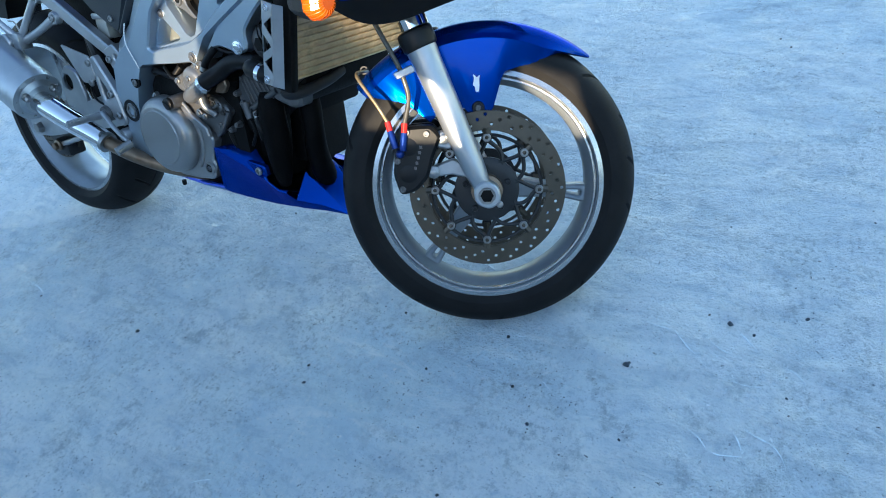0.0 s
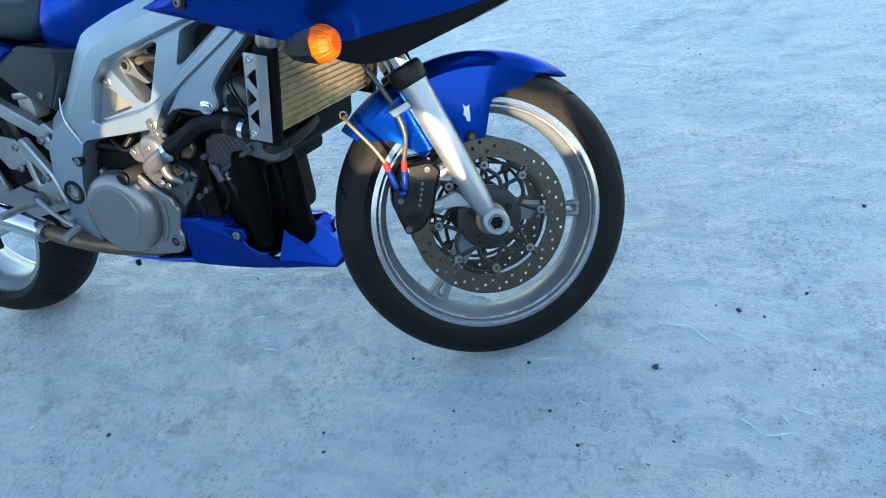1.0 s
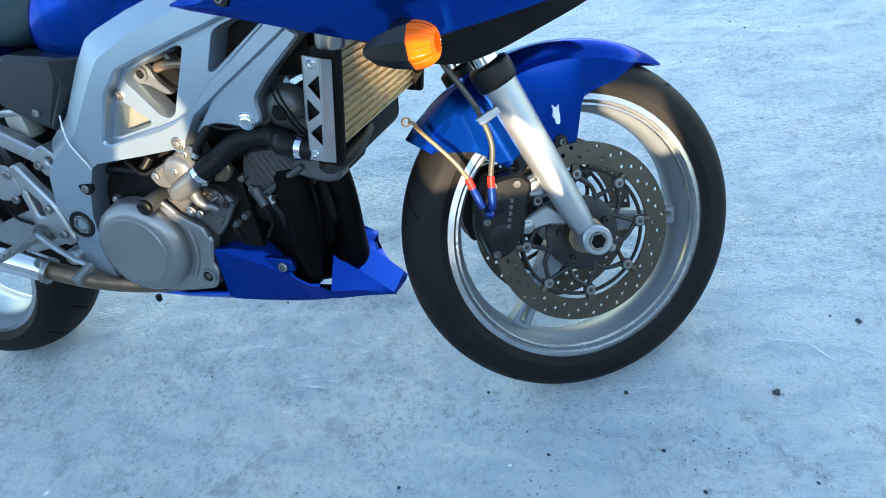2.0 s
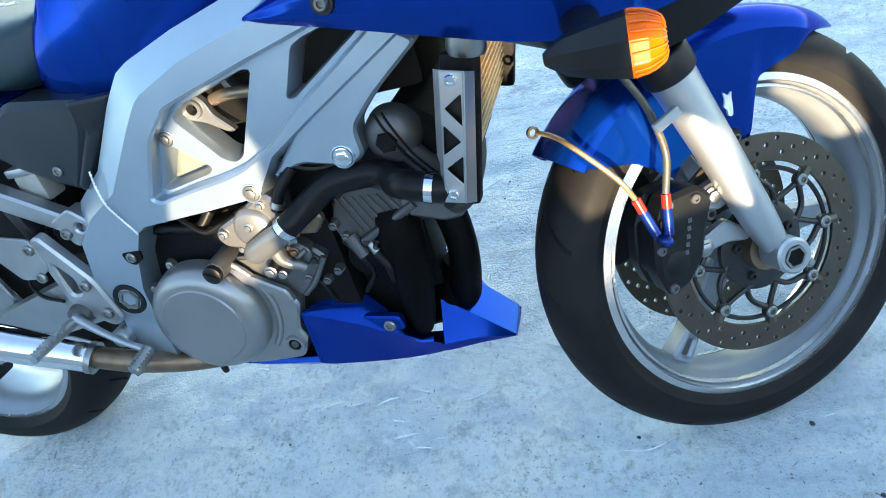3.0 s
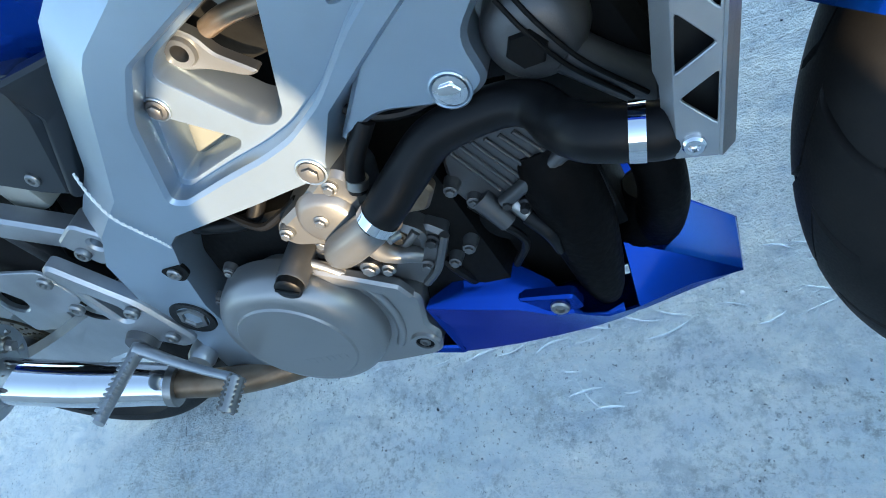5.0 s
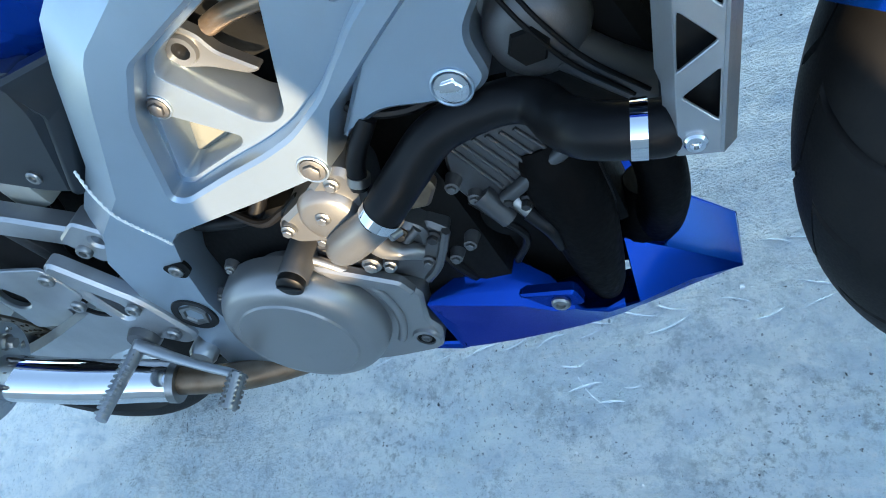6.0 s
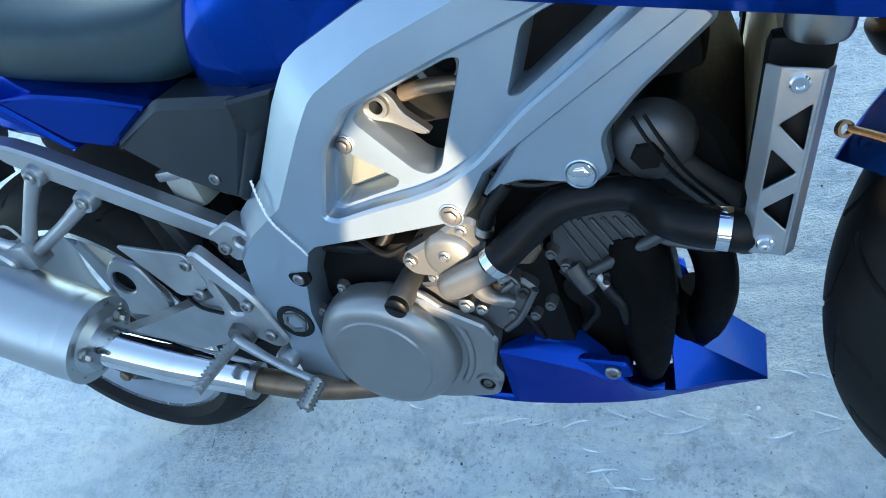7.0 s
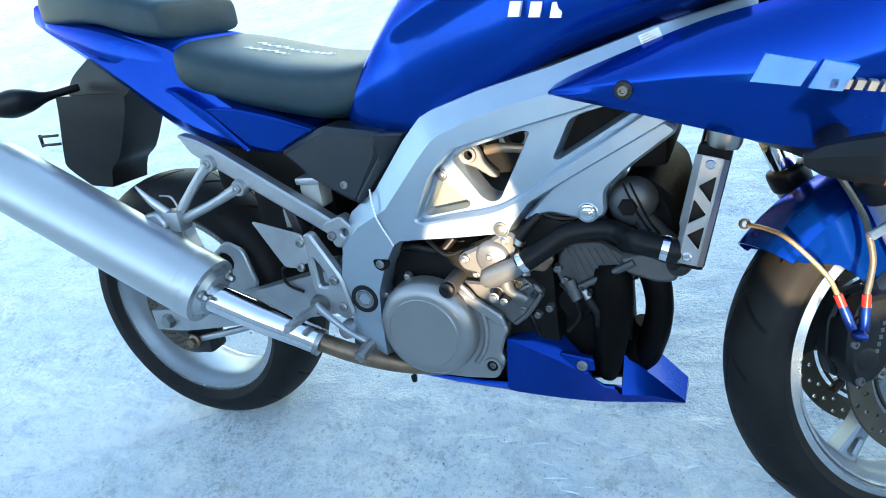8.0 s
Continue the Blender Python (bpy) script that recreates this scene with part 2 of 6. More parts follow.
def lathe(profile, seg=64, bm=None, m=None, a0=0.0, a1=360.0):
    """Turns a closed profile of (radius, y) round the y axis."""
    bm = bm or bmesh.new()
    full = a1 - a0 >= 360
    rows = []
    for k in range(seg if full else seg + 1):
        a = radians(a0 + (a1 - a0) * k / seg)
        rows.append([bm.verts.new((m or Matrix()) @ Vector((r * math.cos(a), y, r * math.sin(a)))) for r, y in profile])
    n = len(profile)
    for i in range(seg):
        a, b = rows[i], rows[(i + 1) % len(rows)]
        for k in range(n):
            vs = (a[k], a[(k + 1) % n], b[(k + 1) % n], b[k])
            if profile[k][0] < 1e-6 and profile[(k + 1) % n][0] < 1e-6:
                continue
            bm.faces.new(vs)
    bmesh.ops.remove_doubles(bm, verts=bm.verts, dist=1e-6)
    return bm


def fillet(pts, r=0.006, n=4):
    """Rounds the corners of a closed outline."""
    out = []
    p = [Vector(q) for q in pts]
    for i, b in enumerate(p):
        a, c = p[i - 1], p[(i + 1) % len(p)]
        u, v = (a - b), (c - b)
        d = min(r, u.length * 0.45, v.length * 0.45)
        s, e = b + u.normalized() * d, b + v.normalized() * d
        for k in range(n + 1):
            f = k / n
            out.append(tuple((1 - f) ** 2 * s + 2 * f * (1 - f) * b + f * f * e))
    return out


def plate(outline, y0, y1, holes=(), bevel=0.0, bm=None):
    """A plate of an (x, z) outline with holes, from y0 (outer face) to y1, its outer rims chamfered."""
    bm = bm or bmesh.new()

    def ring(pts, y):
        return [bm.verts.new((x, y, z)) for x, z in pts]

    def area(pts):
        return sum(a[0] * b[1] - b[0] * a[1] for a, b in zip(pts, list(pts[1:]) + [pts[0]]))

    def inset(pts, d):
        p = [Vector(q) for q in pts]
        sgn = 1 if area(pts) > 0 else -1
        res = []
        for i, b in enumerate(p):
            u, v = (b - p[i - 1]).normalized(), (p[(i + 1) % len(p)] - b).normalized()
            nu, nv = Vector((-u.y, u.x)) * sgn, Vector((-v.y, v.x)) * sgn
            h = nu + nv
            k = max(1 + nu.dot(nv), 0.35)
            res.append(tuple(b + h * d / k))
        return res

    faces0, faces1 = [], []
    sign = 1 if y1 > y0 else -1
    for k, pts in enumerate([outline, *holes]):
        if bevel:
            top = ring(inset(pts, bevel if k == 0 else -bevel), y0)
            mid = ring(pts, y0 + sign * bevel)
            low = ring(pts, y1)
            chain = (top, mid, low)
        else:
            top, low = ring(pts, y0), ring(pts, y1)
            chain = (top, low)
        n = len(pts)
        for a, b in zip(chain, chain[1:]):
            for i in range(n):
                bm.faces.new((a[i], a[(i + 1) % n], b[(i + 1) % n], b[i]))
        faces0 += [bm.edges.get((top[i], top[(i + 1) % n])) for i in range(n)]
        faces1 += [bm.edges.get((low[i], low[(i + 1) % n])) for i in range(n)]
    bmesh.ops.triangle_fill(bm, use_beauty=True, edges=faces0)
    bmesh.ops.triangle_fill(bm, use_beauty=True, edges=faces1)
    return bm


def box(x0, x1, y0, y1, z0, z1, bevel=0.004, m=None, bm=None):
    """A block with rounded edges."""
    b2 = bmesh.new()
    bmesh.ops.create_cube(b2, size=1)
    for v in b2.verts:
        v.co = Vector(((x0 + x1) / 2 + v.co.x * (x1 - x0), (y0 + y1) / 2 + v.co.y * (y1 - y0), (z0 + z1) / 2 + v.co.z * (z1 - z0)))
    if bevel:
        bmesh.ops.bevel(b2, geom=b2.edges[:], offset=bevel, segments=2, affect="EDGES", profile=0.6)
    if m:
        b2.transform(m)
    if bm is None:
        return b2
    me = bpy.data.meshes.new("tmp")
    b2.to_mesh(me)
    b2.free()
    bm.from_mesh(me)
    bpy.data.meshes.remove(me)
    return bm


def loft(sections, nx=40, nr=None, closed=True, cap=True):
    """A smooth skin through sections of equal point counts, given along its length."""
    s = np.array(sections, float)
    flat = spline(s.reshape(len(s), -1), nx).reshape(nx, -1, 3)
    return rings(bmesh.new(), [[tuple(p) for p in row] for row in flat], closed, cap)


def shell(bm, thick):
    """Gives an open sheet its thickness."""
    bmesh.ops.recalc_face_normals(bm, faces=bm.faces)
    bmesh.ops.solidify(bm, geom=bm.faces[:], thickness=thick)
    return bm


def aimed(p, d):
    """The pose at p whose -y axis points along d."""
    return Matrix.Translation(p) @ (-Vector(d)).to_track_quat("Y", "Z").to_matrix().to_4x4()


BOLTS = {}


def bolt(parent, p, r=0.008, mat=None, d=(0, -1, 0), h=0.006, name="bolt", hexa=False, label=""):
    """A domed socket screw or a flanged hexagon bolt, with its head towards d."""
    mat = mat or STEEL
    key = (round(r, 4), round(h, 4), hexa, mat.name)
    if key not in BOLTS:
        if hexa:
            bm = lathe([(0.0, 0.0), (r * 1.35, 0.0), (r * 1.35, -h * 0.3), (r * 1.0, -h * 0.45), (0.0, -h * 0.45)], 20)
            lathe([(0.0, -h * 0.45), (r * 0.95, -h * 0.45), (r * 0.95, -h * 0.9), (r * 0.8, -h), (0.0, -h)], 6, bm)
        else:
            bm = lathe([(0.0, 0.001), (r, 0.001), (r, -h * 0.6), (r * 0.82, -h), (r * 0.5, -h), (r * 0.42, -h * 0.4), (0.0, -h * 0.4)], 14)
        bmesh.ops.recalc_face_normals(bm, faces=bm.faces)
        me = bpy.data.meshes.new(name)
        bm.to_mesh(me)
        bm.free()
        me.polygons.foreach_set("use_smooth", [True] * len(me.polygons))
        me.set_sharp_from_angle(angle=radians(35))
        me.materials.append(mat)
        BOLTS[key] = me
    ob = new(name, BOLTS[key])
    ob.parent = parent
    ob.matrix_basis = aimed(p, d)
    return tagged(ob, label)


def mirrored(bm):
    """The same mesh on the other side of the machine."""
    bmesh.ops.scale(bm, vec=(1, -1, 1), verts=bm.verts)
    bmesh.ops.reverse_faces(bm, faces=bm.faces)
    return bm

# ---- setting ----
def ground_height(x, y):
    """The trodden surface: long swells, footprints and small lumps."""
    return 0.006 * noise.noise((x * 2.1, y * 2.1, 3.1)) + 0.0035 * noise.noise((x * 7, y * 7, 1.7)) + 0.0042 * noise.noise((x * 13, y * 22, 5.0)) + 0.0028 * noise.noise((x * 34, y * 40, 2.0))


def ground_sheet():
    """One sheet to the horizon: fine, uneven ice round the machine, coarse beyond."""
    bm = bmesh.new()
    lines = [-400, -120, -40, -15, -7] + [float(v) for v in np.arange(-4.0, -1.6, 0.08)] + [float(v) for v in np.arange(-1.6, 2.4, 0.0125)] + [float(v) for v in np.arange(2.4, 5.0, 0.08)] + [8, 16, 40, 120, 400]
    xs = [v + 0.8 for v in lines]
    grid = []
    for y in lines:
        row = []
        for x in xs:
            d = max(abs(x - 0.8), abs(y))
            z = 0.0
            if d < 6:
                z = ground_height(x, y)
            row.append(bm.verts.new((x, y, z - 0.002)))
        grid.append(row)
    for a, b in zip(grid, grid[1:]):
        for k in range(len(xs) - 1):
            bm.faces.new((a[k], a[k + 1], b[k + 1], b[k]))
    ob = finish("ground", bm, GROUND, recalc=False, smooth=80)
    return tagged(ob, "packed snow and bluish ice strewn with grit", "ground", kind="structure")


ground = ground_sheet()


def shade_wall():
    """A plain unseen wall added behind the camera; four cut-outs shape the sun patches."""
    # outlines traced back along the sun from the lit patches on the machine
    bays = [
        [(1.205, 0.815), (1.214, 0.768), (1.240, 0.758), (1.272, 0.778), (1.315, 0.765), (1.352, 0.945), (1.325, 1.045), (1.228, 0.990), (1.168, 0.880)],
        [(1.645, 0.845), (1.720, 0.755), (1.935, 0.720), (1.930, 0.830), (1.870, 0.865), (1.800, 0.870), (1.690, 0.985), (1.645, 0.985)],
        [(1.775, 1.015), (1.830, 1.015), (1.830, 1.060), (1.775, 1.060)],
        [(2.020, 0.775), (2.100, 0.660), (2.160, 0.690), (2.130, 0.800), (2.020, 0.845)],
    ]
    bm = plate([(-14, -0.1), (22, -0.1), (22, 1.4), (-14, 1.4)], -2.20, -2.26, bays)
    ob = finish("sun_shade_wall", bm, WALL, smooth=20)
    return tagged(ob, "unseen grey shading wall with four cut-outs for sun patches", "wall", kind="structure")


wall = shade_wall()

# ---- the motorcycle ----
LEAN = 15.99
bike = new("motorcycle")
bike.empty_display_size = 0.2
bike.matrix_basis = pose(0, 0, 0.003, -LEAN, 0, 0)
tagged(bike, "blue sports motorcycle with silver aluminium frame leaning on packed snow", "motorcycle")
# the steered front end: x ahead, y left, z up from the middle of the wheel
FRONT = Matrix(((0.8703, -0.4891, -0.0577, 1.4425), (0.4912, 0.8535, 0.1737, 0.0022), (-0.0357, -0.1796, 0.9831, 0.2703), (0, 0, 0, 1)))


def tyre_mesh(R, half, bead, crown, seg, groove):
    """A round-shouldered road tyre with curved rain grooves cut into its tread."""
    prof = []
    for k in range(31):
        y = -half + 2 * half * k / 30
        u = abs(y) / half
        prof.append((R - crown * (1 - math.sqrt(max(1 - (u * 0.97) ** 2, 0))) , y))
    side = [(bead, -half * 0.80), (bead + 0.006, -half * 0.86), (bead + (prof[0][0] - bead) * 0.5, -half * 1.0)]
    prof = side + prof + [(r, -y) for r, y in side[::-1]]
    bm = bmesh.new()
    rows = []
    per = seg // groove
    seg = per * groove
    for i in range(seg):
        row = []
        for r, y in prof:
            u = y / half
            # columns lean back towards the shoulders, so that the grooves run along them
            a = 2 * math.pi * (i + 0.62 * per * abs(u) ** 0.8 + (per * 0.5 if u > 0 else 0) * min(1, abs(u) * 4)) / seg
            k = i % per
            cut = 0.05 < abs(u) < 0.86 - (0.3 if (i // per) % 2 else 0) and r > bead + 0.02
            d = 0.005 if cut and k in (0, 1) else 0.0
            row.append(bm.verts.new(((r - d) * math.cos(a), y, (r - d) * math.sin(a))))
        rows.append(row)
    n = len(prof)
    for i in range(seg):
        a, b = rows[i], rows[(i + 1) % seg]
        for k in range(n):
            bm.faces.new((a[k], a[(k + 1) % n], b[(k + 1) % n], b[k]))
    return bm


def rim_mesh(half, bead):
    """The stepped barrel of a cast rim."""
    h = half
    prof = [(bead + 0.003, -h), (bead - 0.006, -h - 0.002), (bead - 0.010, -h + 0.004), (bead - 0.013, -h + 0.012), (bead - 0.022, -h + 0.020), (bead - 0.028, -h * 0.35),
            (bead - 0.028, h * 0.35), (bead - 0.022, h - 0.020), (bead - 0.013, h - 0.012), (bead - 0.010, h - 0.004), (bead - 0.006, h + 0.002), (bead + 0.003, h), (bead - 0.006, h - 0.012), (bead - 0.018, 0), (bead - 0.006, -h + 0.012)]
    bm = lathe(prof, 96)
    return bm


def spokes_and_hub(rim, bead, spokes, first, hub_r, hub_half, spoke_w, width_out):
    """The hub and the hollow spokes with a slot near the barrel."""
    part("hub", lathe([(0.018, -hub_half), (hub_r, -hub_half), (hub_r * 1.05, 0), (hub_r, hub_half), (0.018, hub_half)], 32), RIM, rim)
    r1 = bead - 0.024
    for k in range(spokes):
        w = spoke_w
        outline = fillet([(hub_r * 0.8, -w * 0.9), (r1 * 0.75, -w * 0.5), (r1, -w * 0.75), (r1, w * 0.75), (r1 * 0.75, w * 0.5), (hub_r * 0.8, w * 0.9)], 0.01)
        hole = fillet([(r1 * 0.80, -w * 0.16), (r1 * 0.94, -w * 0.22), (r1 * 0.94, w * 0.22), (r1 * 0.80, w * 0.16)], 0.006)
        b2 = plate(outline, -width_out, width_out, [hole], 0.004)
        b2.transform(Matrix.Rotation(-radians(first + 360.0 * k / spokes), 4, "Y"))
        part("spoke", b2, RIM, rim)


def circle(cx, cz, r, n=10):
    return [(cx + r * math.cos(2 * math.pi * k / n), cz + r * math.sin(2 * math.pi * k / n)) for k in range(n)]


def disc_mesh(r1, r0, y, thick, rows):
    """A drilled brake rotor."""
    holes = [circle(0, 0, r0, 72)]
    for r, count, shift in rows:
        for k in range(count):
            a = 2 * math.pi * (k + shift) / count
            holes.append(circle(r * math.cos(a), r * math.sin(a), 0.0034, 8))
    return plate(circle(0, 0, r1, 96), y - thick / 2, y + thick / 2, holes, 0.0006)


def wheel_front():
    rim = part("front_wheel", rim_mesh(0.050, 0.229), RIM, bike, "silver three-spoke cast front wheel", FRONT)
    spokes_and_hub(rim, 0.229, 3, -7, 0.045, 0.055, 0.026, 0.016)
    part("tyre", tyre_mesh(0.301, 0.0605, 0.226, 0.046, 560, 19), TYRE, rim, "black grooved road tyre", smooth=30)
    for s in (-1, 1):
        part("rim_edge", lathe([(0.2175, s * 0.0475), (0.2135, s * 0.0490), (0.2125, s * 0.0420), (0.2165, s * 0.0405)], 96), RIM_LIP, rim, "bright inner rim edge")
        part("rim_lip", lathe([(0.2335, s * 0.0515), (0.2225, s * 0.0555), (0.2215, s * 0.051), (0.2325, s * 0.047)], 96), RIM_LIP, rim, "bright machined rim lip")
        part("brake_disc", disc_mesh(0.155, 0.117, s * 0.068, 0.005, [(0.1475, 20, 0), (0.1385, 20, 0.36), (0.1290, 20, 0.72)]), DISC, rim, "drilled steel brake disc with light rust")
        arms = []
        for k in range(8):
            a = 45 * k - 1
            for d0, d1 in ((-34, -19), (24, 6)):
                arms.append([(r * math.cos(radians(a + d)), s * y, r * math.sin(radians(a + d))) for r, d, y in ((0.056, d0, 0.066), (0.080, d1, 0.0665), (0.099, 0, 0.067))])
        bm = lathe([(0.030, s * 0.058), (0.064, s * 0.060), (0.064, s * 0.068), (0.054, s * 0.072), (0.030, s * 0.070)], 48)
        part("disc_carrier", bm, CARRIER, rim, "black disc carrier ring")
        for arm in arms:
            part("carrier_arm", tube(arm, [0.0050, 0.0040, 0.0046], 10, 8), CARRIER, rim)
        for k in range(8):
            a = radians(45 * k - 1)
            lug = lathe([(0.0, s * 0.064), (0.0105, s * 0.064), (0.0105, s * 0.0715), (0.0, s * 0.0715)], 14, None, Matrix.Translation((0.103 * math.cos(a), 0, 0.103 * math.sin(a))))
            part("carrier_lug", lug, CARRIER, rim)
            part("carrier_arm", tube([(0.100 * math.cos(a), s * 0.067, 0.100 * math.sin(a)), (0.121 * math.cos(a), s * 0.068, 0.121 * math.sin(a))], 0.008, seg=8), DISC, rim)
        hoop = [(0.108 * math.cos(radians(v)), s * 0.066, 0.108 * math.sin(radians(v))) for v in range(0, 361, 6)]
        part("carrier_hoop", tube(hoop, 0.0034, seg=6, smooth=False), CARRIER, rim)
        for k in range(8):
            a = radians(45 * k - 1)
            bolt(rim, (0.103 * math.cos(a), s * 0.0715, 0.103 * math.sin(a)), 0.0086, STEEL, (0, s, 0), 0.004, "disc_bobbin")
        for k in range(5):
            a = radians(72 * k + 20)
            bolt(rim, (0.044 * math.cos(a), s * 0.072, 0.044 * math.sin(a)), 0.0065, CAST_DARK, (0, s, 0), 0.006, "disc_bolt")
    part("axle", lathe([(0.0, -0.128), (0.013, -0.128), (0.013, 0.128), (0.0, 0.128)], 24), STEEL, rim)
    bm = lathe([(0.0205, -0.058), (0.033, -0.060), (0.031, -0.085), (0.0205, -0.088)], 32)
    part("axle_spacer", bm, RUSTY, rim, "brownish axle spacer")
    return rim


wheel_front()

RAKE = radians(22)
F_DIR = Vector((-math.sin(RAKE), 0, math.cos(RAKE)))


def along(d, y, off=0.0):
    """A point d up the fork leg at y."""
    return Vector((-0.002, y, -0.003)) + F_DIR * d + Vector((math.cos(RAKE), 0, math.sin(RAKE))) * off


def fork():
    for s in (-1, 1):
        y = s * 0.108
        leg = part("fork_slider", tube([along(-0.012, y), along(0.02, y), along(0.06, y), along(0.17, y), along(0.27, y), along(0.302, y)], [0.010, 0.0165, 0.0220, 0.0255, 0.0275, 0.0290], 30, 32), FORK, bike, "polished silver fork slider", FRONT)
        part("axle_clamp", plate(fillet([(-0.022, -0.016), (0.006, -0.028), (0.028, -0.012), (0.022, 0.018), (-0.006, 0.030), (-0.026, 0.014)], 0.014), y + s * 0.024, y - s * 0.014, [circle(0, 0, 0.0135, 20)], 0.003), FORK, leg)
        part("dust_seal", tube([along(0.298, y), along(0.304, y), along(0.330, y), along(0.336, y)], [0.0300, 0.0330, 0.0330, 0.025], 16, 28), BLACK, leg, "black fork dust seal")
        part("fork_tube", tube([along(0.33, y), along(0.62, y)], 0.0215, 2, 24), CHROME, leg, "chromed fork tube")
        if s < 0:
            bm = lathe([(0.013, y - 0.0255), (0.0165, y - 0.0255), (0.0165, y - 0.020), (0.013, y - 0.020)], 6)
            part("axle_nut", bm, STEEL, leg, "hollow hexagon axle end")
            # dark plug stands in for the shade inside the hollow axle
            part("axle_bore_shade", lathe([(0.0, y - 0.0235), (0.0128, y - 0.0235), (0.0128, y - 0.010), (0.0, y - 0.010)], 12), DARK, leg)
            bolt(leg, (0.024, y - 0.018, -0.018), 0.005, STEEL, (0, -1, 0), 0.006, "pinch_bolt", True)
    # lower fork bridge with its dark shield
    yoke = part("lower_yoke", box(-0.045, 0.045, -0.145, 0.145, -0.02, 0.02, 0.01, Matrix.Translation(along(0.47, 0)) @ Matrix.Rotation(-RAKE, 4, "Y")), BLACK, bike, "black lower fork yoke", FRONT)
    return yoke


fork()

LOW = [(50, 0.306), (56, 0.296), (62, 0.280), (70, 0.252), (77, 0.236), (81, 0.226), (83.5, 0.165), (88, 0.138), (93, 0.122), (97, 0.120), (100, 0.140), (104, 0.165), (112, 0.176), (122, 0.176), (128.5, 0.172), (130, 0.196), (131.6, 0.230), (135, 0.252), (138.4, 0.276), (139.8, 0.292), (141, 0.318)]


def fender():
    """A front mudguard that hugs the tyre, with a pointed front and side flaps to the fork."""
    bm = bmesh.new()
    rows = []
    for k in range(73):
        a = 50 + 90.8 * k / 72
        low = float(np.interp(a, [p[0] for p in LOW], [p[1] for p in LOW]))
        R = 0.322 + 0.008 * max(0, (a - 110) / 32)
        tip = 1.0 - 0.86 * max(0, (68 - a) / 18) ** 1.5
        low = R - (R - low) * tip
        pts = [tuple(q) for q in spline([(R, 0.0), (R - 0.001 * tip, 0.022 * tip), (R - 0.005 * tip, 0.041 * tip), (R - 0.018 * tip, 0.0575 * tip), (R - 0.034 * tip, 0.066 * tip)], 17)]
        edge = min(low, R - 0.038 * tip)
        for f in (0.35, 0.7, 1.0):
            pts.append((R - 0.034 * tip + (edge - R + 0.034 * tip) * f, 0.066 * tip - 0.005 * f * tip))
        full = [(r, -y) for r, y in pts[::-1]] + pts[1:]
        t = radians(a)
        rows.append([bm.verts.new((r * math.cos(t), y, r * math.sin(t))) for r, y in full])
    for a, b in zip(rows, rows[1:]):
        for k in range(len(a) - 1):
            bm.faces.new((a[k], a[k + 1], b[k + 1], b[k]))
    shell(bm, 0.003)
    ob = part("front_fender", bm, BLUE, bike, "glossy metallic blue front fender", FRONT, smooth=22)
    part("grommet", lathe([(0.0, -0.0655), (0.011, -0.0655), (0.013, -0.061), (0.0, -0.061)], 20, m=Matrix.Translation((-0.013, 0, 0.160))), BLACK, ob)
    bolt(ob, (-0.013, -0.0652, 0.160), 0.0065, CAST, (0, -1, 0), 0.006)
    # pale dragon-like badge drawn as a plain slanted shape
    pts = [(-0.0175, 0.190), (-0.0110, 0.189), (-0.0095, 0.202), (-0.0100, 0.214), (-0.0080, 0.222), (-0.0145, 0.216), (-0.0215, 0.224), (-0.0195, 0.212), (-0.0230, 0.203), (-0.0185, 0.200)]
    part("fender_badge", plate(fillet(pts, 0.003, 2), -0.0668, -0.0605), DECAL_WHITE, ob, "small silver sticker")
    return ob


fender()


